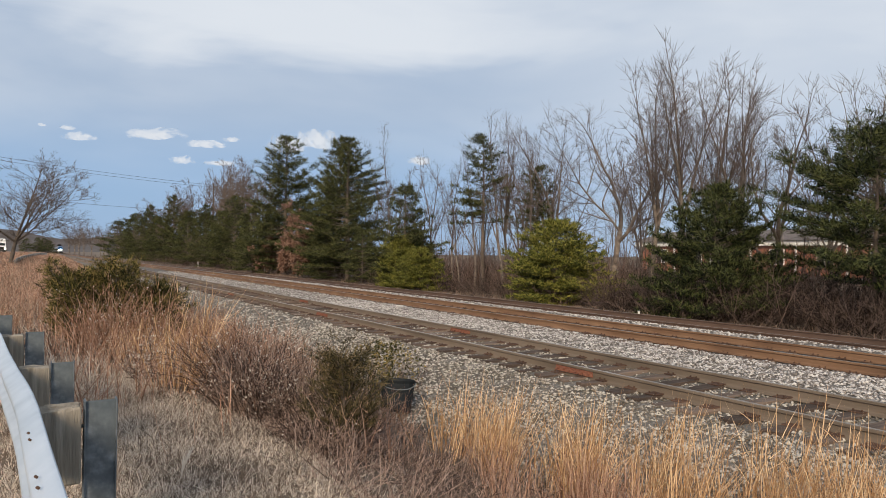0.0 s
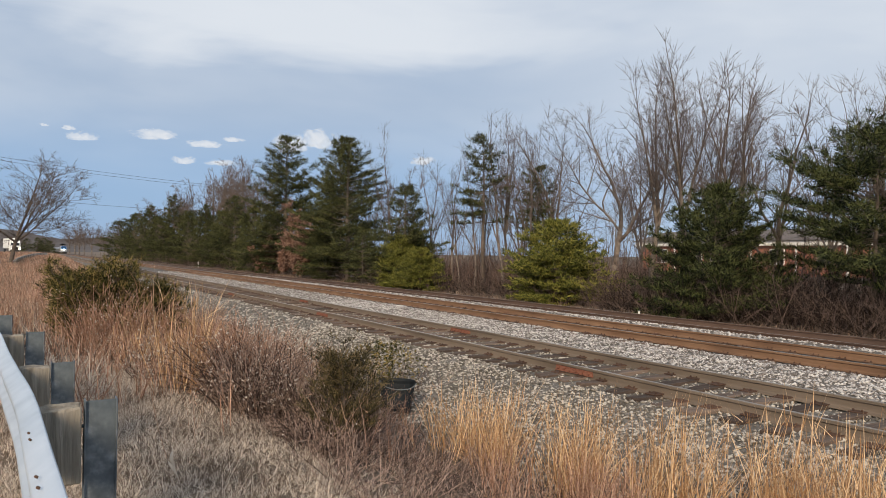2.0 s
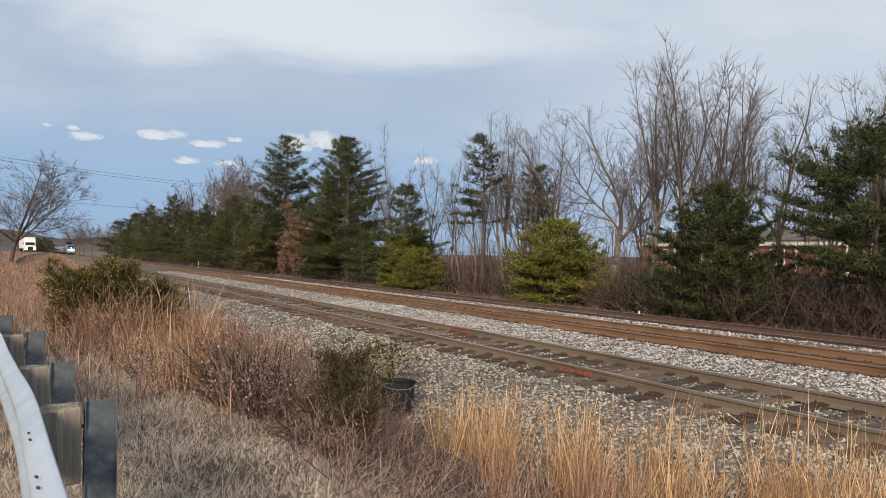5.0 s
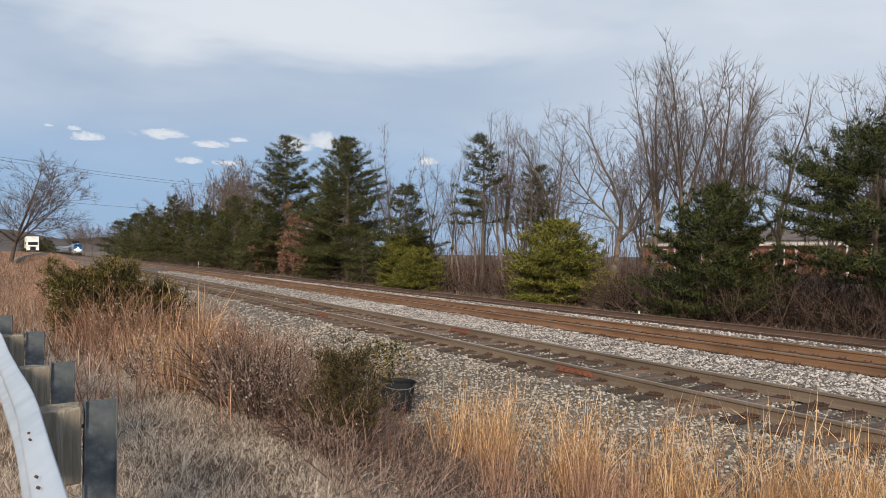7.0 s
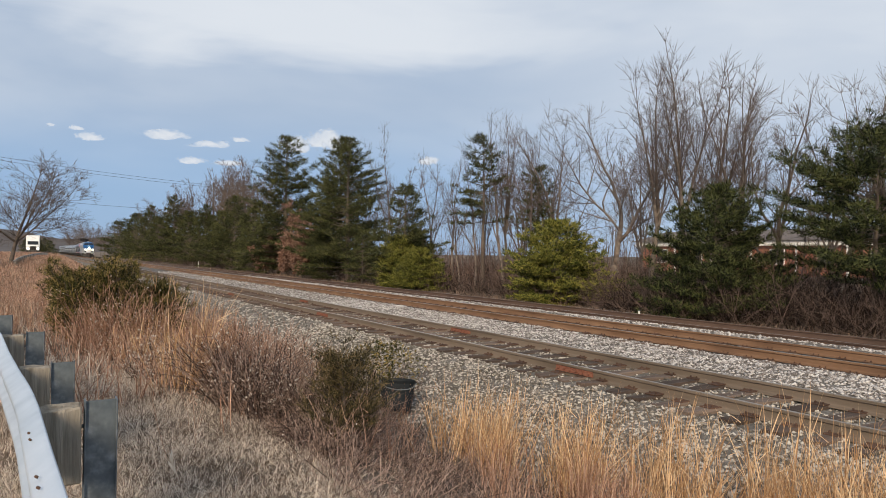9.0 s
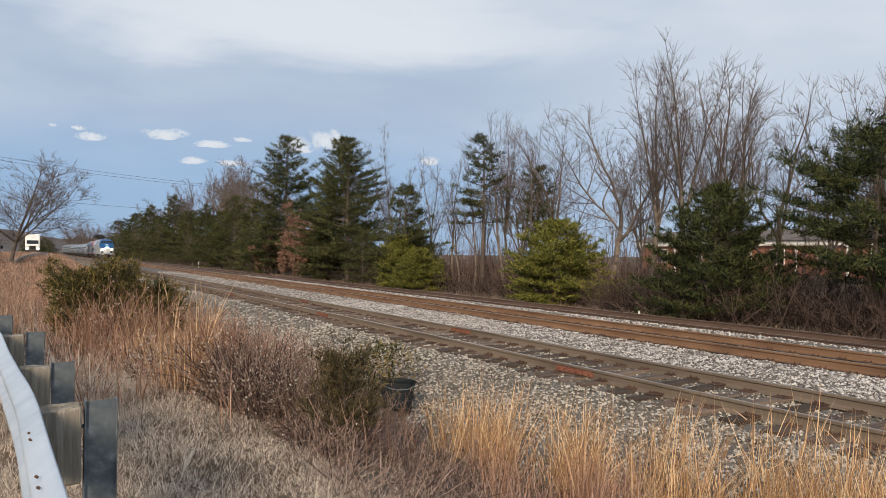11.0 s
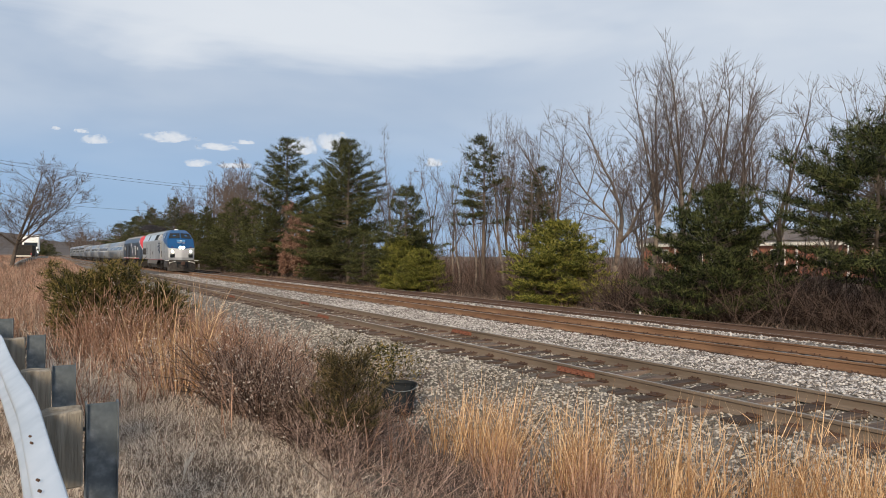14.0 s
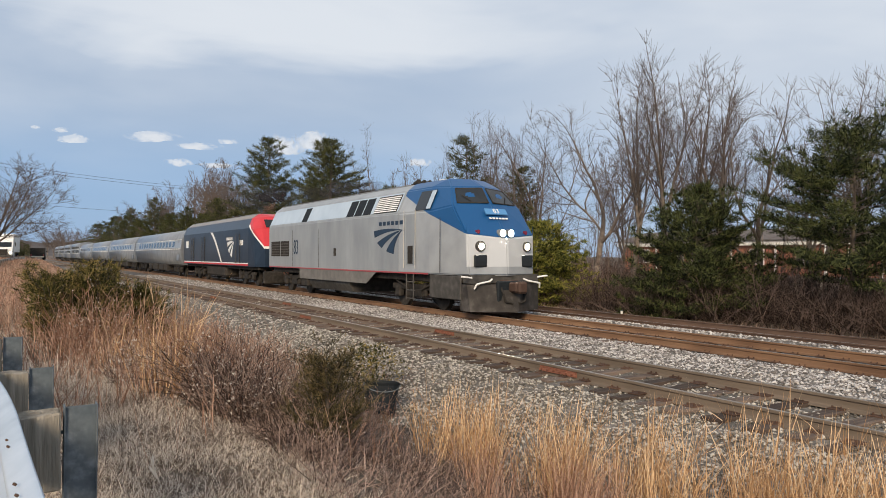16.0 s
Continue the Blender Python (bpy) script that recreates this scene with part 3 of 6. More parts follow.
def woods():
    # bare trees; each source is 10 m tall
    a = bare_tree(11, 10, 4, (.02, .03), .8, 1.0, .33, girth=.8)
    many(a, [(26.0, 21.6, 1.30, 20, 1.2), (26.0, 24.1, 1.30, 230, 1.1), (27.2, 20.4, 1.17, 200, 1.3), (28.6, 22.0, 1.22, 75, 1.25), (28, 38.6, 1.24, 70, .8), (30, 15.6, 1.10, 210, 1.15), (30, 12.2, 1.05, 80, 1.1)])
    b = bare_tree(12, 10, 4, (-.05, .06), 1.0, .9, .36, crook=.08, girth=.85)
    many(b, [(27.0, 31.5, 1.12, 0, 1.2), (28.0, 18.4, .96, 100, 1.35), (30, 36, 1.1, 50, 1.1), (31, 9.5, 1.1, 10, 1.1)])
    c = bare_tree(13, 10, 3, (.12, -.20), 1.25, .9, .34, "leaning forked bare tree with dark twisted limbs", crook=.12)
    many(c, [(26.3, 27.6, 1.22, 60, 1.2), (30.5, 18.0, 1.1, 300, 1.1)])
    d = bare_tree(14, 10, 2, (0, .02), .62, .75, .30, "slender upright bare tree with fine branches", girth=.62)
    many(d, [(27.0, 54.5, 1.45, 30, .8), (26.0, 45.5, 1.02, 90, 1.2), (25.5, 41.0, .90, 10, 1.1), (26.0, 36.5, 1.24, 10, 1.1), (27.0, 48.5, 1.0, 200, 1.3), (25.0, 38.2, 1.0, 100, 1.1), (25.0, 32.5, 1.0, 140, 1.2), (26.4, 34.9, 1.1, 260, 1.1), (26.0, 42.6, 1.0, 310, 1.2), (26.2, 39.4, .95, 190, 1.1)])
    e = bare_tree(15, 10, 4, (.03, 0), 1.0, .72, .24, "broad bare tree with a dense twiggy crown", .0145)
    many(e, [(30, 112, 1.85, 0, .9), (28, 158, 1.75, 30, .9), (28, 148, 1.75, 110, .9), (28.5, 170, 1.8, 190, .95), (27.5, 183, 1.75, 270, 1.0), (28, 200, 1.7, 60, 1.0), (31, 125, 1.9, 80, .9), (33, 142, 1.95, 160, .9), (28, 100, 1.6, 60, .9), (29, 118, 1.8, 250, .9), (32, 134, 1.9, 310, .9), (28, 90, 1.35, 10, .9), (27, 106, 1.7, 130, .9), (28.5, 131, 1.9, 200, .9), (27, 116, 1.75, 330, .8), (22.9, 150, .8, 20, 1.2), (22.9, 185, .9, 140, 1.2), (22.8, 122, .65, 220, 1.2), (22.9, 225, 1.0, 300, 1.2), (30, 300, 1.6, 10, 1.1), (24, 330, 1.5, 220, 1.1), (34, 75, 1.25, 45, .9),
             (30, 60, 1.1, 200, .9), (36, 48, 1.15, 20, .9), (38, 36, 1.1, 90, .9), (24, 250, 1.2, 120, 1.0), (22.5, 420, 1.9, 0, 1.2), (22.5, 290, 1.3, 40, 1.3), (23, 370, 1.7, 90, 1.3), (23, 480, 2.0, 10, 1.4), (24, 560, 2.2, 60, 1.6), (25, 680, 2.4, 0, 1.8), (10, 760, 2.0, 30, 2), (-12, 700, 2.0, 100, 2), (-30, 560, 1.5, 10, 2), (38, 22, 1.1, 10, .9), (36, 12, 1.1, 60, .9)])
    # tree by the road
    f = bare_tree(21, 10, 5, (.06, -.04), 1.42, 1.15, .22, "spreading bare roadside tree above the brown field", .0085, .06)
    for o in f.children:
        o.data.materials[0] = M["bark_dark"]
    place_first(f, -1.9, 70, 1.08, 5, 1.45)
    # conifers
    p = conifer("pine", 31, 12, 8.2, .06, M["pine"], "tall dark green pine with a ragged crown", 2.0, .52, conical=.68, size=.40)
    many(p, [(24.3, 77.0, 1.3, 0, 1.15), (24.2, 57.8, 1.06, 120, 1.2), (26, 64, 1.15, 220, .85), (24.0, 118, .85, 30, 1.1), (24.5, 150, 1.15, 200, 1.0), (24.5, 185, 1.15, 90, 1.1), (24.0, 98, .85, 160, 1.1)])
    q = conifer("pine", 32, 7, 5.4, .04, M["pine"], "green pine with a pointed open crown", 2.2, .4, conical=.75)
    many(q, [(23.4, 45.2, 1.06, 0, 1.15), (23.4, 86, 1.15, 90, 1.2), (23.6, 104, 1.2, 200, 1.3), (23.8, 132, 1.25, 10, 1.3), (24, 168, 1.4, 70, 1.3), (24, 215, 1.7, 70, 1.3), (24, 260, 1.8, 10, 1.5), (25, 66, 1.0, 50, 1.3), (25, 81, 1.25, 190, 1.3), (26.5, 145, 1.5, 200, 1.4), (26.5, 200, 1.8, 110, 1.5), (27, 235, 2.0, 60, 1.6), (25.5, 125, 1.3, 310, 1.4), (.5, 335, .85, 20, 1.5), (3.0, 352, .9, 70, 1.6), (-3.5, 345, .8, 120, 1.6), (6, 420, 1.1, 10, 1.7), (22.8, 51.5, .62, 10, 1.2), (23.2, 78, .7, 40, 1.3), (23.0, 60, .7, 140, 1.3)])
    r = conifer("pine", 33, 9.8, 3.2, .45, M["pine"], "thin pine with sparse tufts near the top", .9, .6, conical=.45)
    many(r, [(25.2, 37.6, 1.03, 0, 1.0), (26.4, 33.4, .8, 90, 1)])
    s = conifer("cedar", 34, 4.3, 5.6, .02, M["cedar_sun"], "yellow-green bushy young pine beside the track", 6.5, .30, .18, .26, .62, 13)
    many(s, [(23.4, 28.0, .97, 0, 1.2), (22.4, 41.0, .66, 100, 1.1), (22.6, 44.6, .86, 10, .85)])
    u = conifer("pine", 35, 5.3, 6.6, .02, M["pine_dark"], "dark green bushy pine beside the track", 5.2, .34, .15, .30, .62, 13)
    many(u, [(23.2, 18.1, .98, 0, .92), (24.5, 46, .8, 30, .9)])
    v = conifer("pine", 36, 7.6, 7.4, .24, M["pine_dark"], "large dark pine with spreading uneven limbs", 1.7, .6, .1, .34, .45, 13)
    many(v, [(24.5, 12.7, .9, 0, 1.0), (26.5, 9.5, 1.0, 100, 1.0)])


def rusty_tree(x, y, h, seed):
    rng = np.random.default_rng(seed)
    limbs, fine = grow(rng, h, 3, (0, 0), 1.1, .8, .12)
    t = new("oak_sapling")
    tagged(t, "young oak holding rust-brown dead leaves", "tree")
    part("trunk", seg_mesh("trunk", limbs + fine, 4, .01), M["bark"], t)
    P = np.array([b for _, b, _, _ in fine]); P = P[rng.integers(0, len(P), 4600)] + rng.normal(0, .08, (4600, 3))
    s = Soup()
    blades(s, P, rng.normal(0, 1, (4600, 3)) + [0, 0, -.6], rng.uniform(.12, .22, 4600), .13, .2, rng, 2)
    part("crown", s.mesh("crown"), M["rusty_leaf"], t, "rust-brown dead leaves")
    t.location = (x, y, float(gz(x, y)) - .05)


def underbrush():
    """Tangled leafless brush at the foot of the woods, and thin saplings behind it."""
    rng = np.random.default_rng(5)
    s = Soup()
    n = 5000
    y = np.concatenate([rng.uniform(8, 50, n - 2200), rng.uniform(50, 200, 2200)])
    x = 21.9 + np.abs(rng.normal(0, 3.0, n)) + rng.uniform(0, 1.4, n)
    dense = .55 + .45 * np.sin(y * .9) * np.sin(x * 1.3 + y * .35)
    A = np.stack([x, y, gz(x, y) - .05], -1)
    d = rng.normal(0, .6, (n, 3)); d[:, 2] = np.abs(d[:, 2]) + .55
    d /= np.linalg.norm(d, axis=1, keepdims=True)
    ln = rng.uniform(.4, 1.9, n) * (.55 + .75 * dense) * (1 + .7 * smoothstep(60, 120, y))
    B = A + d * ln[:, None]
    rods(s, A, B, .011, .006)
    for k in range(4):
        f = rng.uniform(.25, .95, n)
        P = A + (B - A) * f[:, None]
        d2 = d + rng.normal(0, .7, (n, 3)); d2 /= np.linalg.norm(d2, axis=1, keepdims=True)
        rods(s, P, P + d2 * (ln * rng.uniform(.25, .65, n))[:, None], .006, .004)
    # denser thicket of arching stems below the spreading pines
    n = 2600
    x, y = rng.uniform(21.6, 30, n), rng.uniform(5, 24, n)
    A = np.stack([x, y, gz(x, y) - .05], -1)
    d = rng.normal(0, .75, (n, 3)); d[:, 2] = np.abs(d[:, 2]) + .5
    d /= np.linalg.norm(d, axis=1, keepdims=True)
    ln = rng.uniform(.7, 2.3, n)
    B = A + d * ln[:, None]
    rods(s, A, B, .012, .007)
    for k in range(5):
        P = A + (B - A) * rng.uniform(.25, 1, n)[:, None]
        d2 = d + rng.normal(0, .8, (n, 3)); d2 /= np.linalg.norm(d2, axis=1, keepdims=True)
        rods(s, P, P + d2 * (ln * rng.uniform(.25, .6, n))[:, None], .006, .004)
    back = Soup()
    n = 3000
    x, y = rng.uniform(24.5, 40, n), rng.uniform(22, 62, n)
    A = np.stack([x, y, gz(x, y) - .05], -1)
    d = rng.normal(0, .3, (n, 3)); d[:, 2] = np.abs(d[:, 2]) + 1
    d /= np.linalg.norm(d, axis=1, keepdims=True)
    ln = rng.uniform(1.2, 3.0, n) * (.75 + .35 * np.sin(y * .8 + x * .4))
    B = A + d * ln[:, None]
    rods(back, A, B, .013, .007)
    for k in range(5):
        P = A + (B - A) * rng.uniform(.2, 1, n)[:, None]
        d2 = d + rng.normal(0, .45, (n, 3)); d2 /= np.linalg.norm(d2, axis=1, keepdims=True)
        rods(back, P, P + d2 * (ln * rng.uniform(.2, .5, n))[:, None], .007, .005)
    tagged(part("undergrowth", back.mesh("undergrowth"), M["thicket"]), "reddish brown leafless undergrowth inside the wood", "brush", kind="stuff")
    tagged(part("underbrush", s.mesh("underbrush"), M["brush"]), "brown leafless tangled brush along the wood's edge", "brush", kind="stuff")
    s = Soup()
    n = 170
    x, y = rng.uniform(25, 50, n), rng.uniform(12, 95, n)
    A = np.stack([x, y, gz(x, y) - .05], -1)
    hgt = rng.uniform(2.5, 7.5, n)
    for lo, hi in ((0, .35), (.35, .7), (.7, 1)):
        A2 = A + np.stack([rng.normal(0, .22, n), rng.normal(0, .22, n), hgt * (hi - lo)], -1)
        rods(s, A, A2, .045 * (1 - lo) + .008, .045 * (1 - hi) + .008, 4)
        for k in range(6):
            f = rng.uniform(0, 1, (n, 1))
            P = A + (A2 - A) * f
            d = rng.normal(0, .8, (n, 3)); d[:, 2] = np.abs(d[:, 2]) + .5
            L1 = (hgt * rng.uniform(.10, .25, n))[:, None]
            Q = P + d / np.linalg.norm(d, axis=1, keepdims=True) * L1
            rods(s, P, Q, .014, .008)
            rods(s, P + (Q - P) * .5, P + (Q - P) * .5 + rng.normal(0, .6, (n, 3)) * L1, .009, .006)
        A = A2
    tagged(part("saplings", s.mesh("saplings"), M["bark"]), "thin leafless saplings crowding the wood", "brush", kind="stuff")
    s = Soup()
    n = 7000
    x = 20.6 + np.abs(rng.normal(0, 2.2, n)); y = rng.uniform(6, 110, n)
    blades(s, np.stack([x, y, gz(x, y) - .02], -1), rng.normal(0, .6, (n, 3)) + [0, 0, .6], rng.uniform(.12, .40, n), .022, .6, rng, 2)
    tagged(part("dead_grass", s.mesh("dead_grass"), M["tan"]), "dead grass and litter at the wood's edge", "grass", kind="stuff")


woods()
rusty_tree(22.4, 65.0, 4.6, 41)
rusty_tree(22.3, 71.0, 4.2, 42)
rusty_tree(22.9, 68.0, 8.0, 43)
rusty_tree(22.4, 78.0, 4.4, 44)
underbrush()


def hills():
    """Low wooded ridges at the horizon."""
    rng = np.random.default_rng(8)
    for nm, dist, hgt, lo, hi in (("hill", 2600, 88, -70, 16), ("hill", 1500, 26, -75, 12)):
        s = Soup()
        n = 90
        V = []
        for i in range(n + 1):
            a = radians(lo + (hi - lo) * i / n)
            hh = hgt * (.75 + .25 * math.sin(i * .21 + 1) + .08 * math.sin(i * .9)) * min(1, i / 6, (n - i) / 6) + rng.uniform(0, hgt * .02)
            d = Vector((math.sin(a), math.cos(a), 0))
            V += [tuple(d * (dist - 350) + Vector((0, 0, -2))), tuple(d * dist + Vector((0, 0, max(hh, 0)))), tuple(d * (dist + 500) + Vector((0, 0, -2)))]
        T = []
        for i in range(n):
            for k in (0, 1):
                a0, b0 = 3 * i + k, 3 * (i + 1) + k
                T += [(a0, b0, b0 + 1), (a0, b0 + 1, a0 + 1)]
        s.add(V, T)
        tagged(part(nm, s.mesh("hill"), M["hill"]), "low wooded winter ridge on the horizon", "hill", kind="structure")


hills()
# ---- guard rail on the road's edge ----
RAIL_LINE = [(-4.0, .14), (-1.0, .12), (1.0, .10), (2.4, .07), (3.9, .01), (5.7, -.10), (7.6, -.28), (9.65, -.60), (12, -1.15), (16, -2.4), (22, -4.9)]


def line_x(y):
    return float(np.interp(y, [p[0] for p in RAIL_LINE], [p[1] for p in RAIL_LINE]))


def guard_rail():
    g = new("guard_rail")
    tagged(g, "galvanised steel road guard rail on wooden blocks and steel posts", "guard rail")
    top = 1.07
    prof = [(.0, .0), (-.012, -.002), (-.075, -.045), (-.082, -.062), (-.075, -.095), (-.01, -.14), (-.008, -.172), (-.075, -.217), (-.082, -.235), (-.075, -.265), (-.012, -.308), (.0, -.31)]
    ys = np.unique(np.concatenate([np.arange(-4, 9.7, .3), np.arange(9.7, 22, 1.5)]))
    V, F, n = [], [], len(prof)
    for y in ys:
        x, z = line_x(y), top + .03 + float(gz(line_x(y), y)) - .32
        x += .02 * math.sin(y * .8)
        V += [(x + d, y, z + h) for d, h in prof] + [(x + d + .006, y, z + h - .002) for d, h in prof]
    for i in range(len(ys) - 1):
        a, b = i * 2 * n, (i + 1) * 2 * n
        for k in range(n - 1):
            F += [(a + k, b + k, b + k + 1, a + k + 1), (a + n + k, a + n + k + 1, b + n + k + 1, b + n + k)]
        for k in (0, n - 1):
            F.append((a + k, a + n + k, b + n + k, b + k))
    me = bpy.data.meshes.new("beam"); me.from_pydata(V, [], F)
    for p in me.polygons:
        p.use_smooth = True
    beam = part("beam", me, M["galv"], g, "pale dented galvanised W-beam")
    posts = [2.05, 3.93, 5.72, 7.62, 9.6, 11.5, 13.4, 15.3, 17.2, 19.1]
    rng = random.Random(4)
    for i, y in enumerate(posts):
        x = line_x(y)
        zt = top + float(gz(x, y)) - .32
        tilt = rng.uniform(-2, 2)
        bm = boxed((0, 0, 0), (.195, .15, .38), .008)
        bmesh.ops.subdivide_edges(bm, edges=[e for e in bm.edges if e.calc_length() > .12], cuts=3, use_grid_fill=True)
        for v in bm.verts:
            v.co += Vector((rng.uniform(-.003, .003), rng.uniform(-.003, .003), rng.uniform(-.012, .004) if v.co.z > .15 else 0))
        part("block", bm, M["post_wood"], g, "grey weathered wooden block", at=pose(x + .10, y, zt - .20, tilt, 0, rng.uniform(-4, 4)))
        bm = bmesh.new()
        box(bm, (-.072, 0, 0), (.008, .10, 1.3), .002); box(bm, (.072, 0, 0), (.008, .10, 1.3), .002); box(bm, (0, -.03, 0), (.136, .007, 1.3))
        part("post", bm, M["galv_dark"], g, "dark weathered steel post", at=pose(x + .285, y, zt - .64, 0, tilt * .4, rng.uniform(-3, 3)))
        b = bmesh.new()
        cyl(b, (x - .02, y, zt - .12), (x + .30, y, zt - .12), .009, 8)
        part("bolt", b, M["galv_dark"], g)
    for y in (3.30, 3.42, 2.75, 2.62):
        b = bmesh.new()
        x = line_x(y)
        cyl(b, (x - .047, y, top + .0), (x - .043, y, top + .006), .007, 8)
        part("bolt", b, M["rust"], beam, "rust-red beam bolt")


guard_rail()


# ---- foreground grass and brush ----
def spread_pts(rng, n, x0, x1, y0, y1, keep=None):
    x, y = rng.uniform(x0, x1, n), rng.uniform(y0, y1, n)
    if keep is not None:
        k = rng.uniform(0, 1, n) < keep(x, y)
        x, y = x[k], y[k]
    return np.stack([x, y, gz(x, y)], -1)


def patchy(x, y, s=1.0, o=0.0):
    return .5 + .25 * np.sin(x * 2.3 * s + o) * np.sin(y * 1.9 * s + 1.7 * o) + .25 * np.sin(x * 5.1 * s - y * 3.7 * s + o)


def stuff(name, soup, material, label, cat="grass"):
    return tagged(part(name, soup.mesh(name), material), label, cat, kind="stuff")


def lawn():
    rng = np.random.default_rng(51)
    s = Soup()
    # short matted winter grass by the guard rail
    C = spread_pts(rng, 32000, -1.3, 3.0, 1.6, 11.5, lambda x, y: (.35 + .65 * patchy(x, y, 2.2)) * (1 - .93 * smoothstep(0, .4, x - 2.0 + .23 * (y - 4.5))))
    k = 11
    P = np.repeat(C, k, 0) + rng.normal(0, .014, (len(C) * k, 3)) * [1, 1, 0]
    n = len(P)
    tall = np.repeat(rng.uniform(.035, .085, len(C)) * rng.choice([.7, 1.0, 1.0, 1.5], len(C)), k)
    lie = np.repeat(rng.normal(0, .35, (len(C), 3)) * [1, 1, 0], k, 0)
    blades(s, P, lie + rng.normal(0, .5, (n, 3)) * [1, 1, .3] + [0, 0, .8], tall * rng.uniform(.6, 1.3, n), rng.uniform(.004, .0085, n), .5, rng, 1)
    P = spread_pts(rng, 60000, -1.3, 3.0, 1.6, 11.5, lambda x, y: 1 - .9 * smoothstep(0, .4, x - 2.0 + .23 * (y - 4.5)))
    n = len(P)
    blades(s, P, rng.normal(0, .9, (n, 3)) * [1, 1, .2] + [0, 0, .35], rng.uniform(.03, .09, n), rng.uniform(.004, .008, n), .4, rng, 1)
    P = spread_pts(rng, 9000, -3, 3.5, 9, 26, lambda x, y: .3 + .7 * patchy(x, y, 1))
    n = len(P)
    blades(s, P, rng.normal(0, .5, (n, 3)) + [0, 0, .9], rng.uniform(.15, .45, n), .012, .5, rng, 2)
    stuff("winter_grass", s, M["straw"], "short matted pale winter grass")
    # brown tufts with seed heads between
    s = Soup()
    P = spread_pts(rng, 5200, .2, 4.2, 4.5, 15, lambda x, y: smoothstep(.45, .8, patchy(x, y, .8, 2)) * smoothstep(6, 8.5, y + x * .6))
    n = len(P)
    D = rng.normal(0, .28, (n, 3)) + [0, 0, 1]
    ln = rng.uniform(.3, .75, n)
    blades(s, P, D, ln, .008, .3, rng, 3)
    D = D / np.linalg.norm(D, axis=1, keepdims=True)
    tip = P + D * ln[:, None] * .8
    for k in range(3):
        blades(s, tip - D * (.07 * k), rng.normal(0, .8, (n, 3)) + D, rng.uniform(.03, .1, n), .007, .2, rng, 1)
    stuff("dead_weeds", s, M["weed"], "pinkish brown dead weeds in the verge", "weeds")


def field():
    """The field of dead brown grass beyond the bushes."""
    rng = np.random.default_rng(52)
    s, s2 = Soup(), Soup()
    for n, y0, y1, x0, x1, h0, h1, w in ((16000, 10, 26, -8, 3.6, .35, .85, .012), (15000, 24, 60, -18, 4.2, .4, .85, .028), (12000, 58, 150, -14, 4.4, .3, .6, .06)):
        P = spread_pts(rng, n, x0, x1, y0, y1, lambda x, y: .55 + .45 * patchy(x, y, .5, 1))
        P = P[~((P[:, 0] > -.2) & (P[:, 0] < 2.4) & (P[:, 1] > 8.8) & (P[:, 1] < 13.6) & (rng.uniform(0, 1, len(P)) < .86))]
        P = P[(P[:, 0] > np.interp(P[:, 1], [p[0] for p in RAIL_LINE], [p[1] for p in RAIL_LINE]) + .5) | (P[:, 1] > 22)]
        n = len(P)
        g = patchy(P[:, 0], P[:, 1], .35, 4) + rng.normal(0, .15, n)
        h = rng.uniform(h0, h1, n) * (.7 + .5 * patchy(P[:, 0], P[:, 1], .7, 3)) * (1 - .5 * smoothstep(3, 4.4, P[:, 0]))
        for so, k in ((s, g < .55), (s2, g >= .55)):
            m = int(k.sum())
            blades(so, P[k], rng.normal(0, .24, (m, 3)) + [0, 0, 1], h[k], w, .3, rng, 2)
            for j in range(2):
                q = P[k] + np.stack([rng.normal(0, .05, m), rng.normal(0, .05, m), h[k] * rng.uniform(.35, .8, m)], -1)
                blades(so, q, rng.normal(0, .55, (m, 3)) + [0, 0, .8], h[k] * .35, w * .8, .3, rng, 1)
    stuff("field_weeds", s, M["weed"], "dense pinkish brown weeds covering the field", "weeds")
    stuff("field_grass", s2, M["tan"], "tan dead grass in the field")


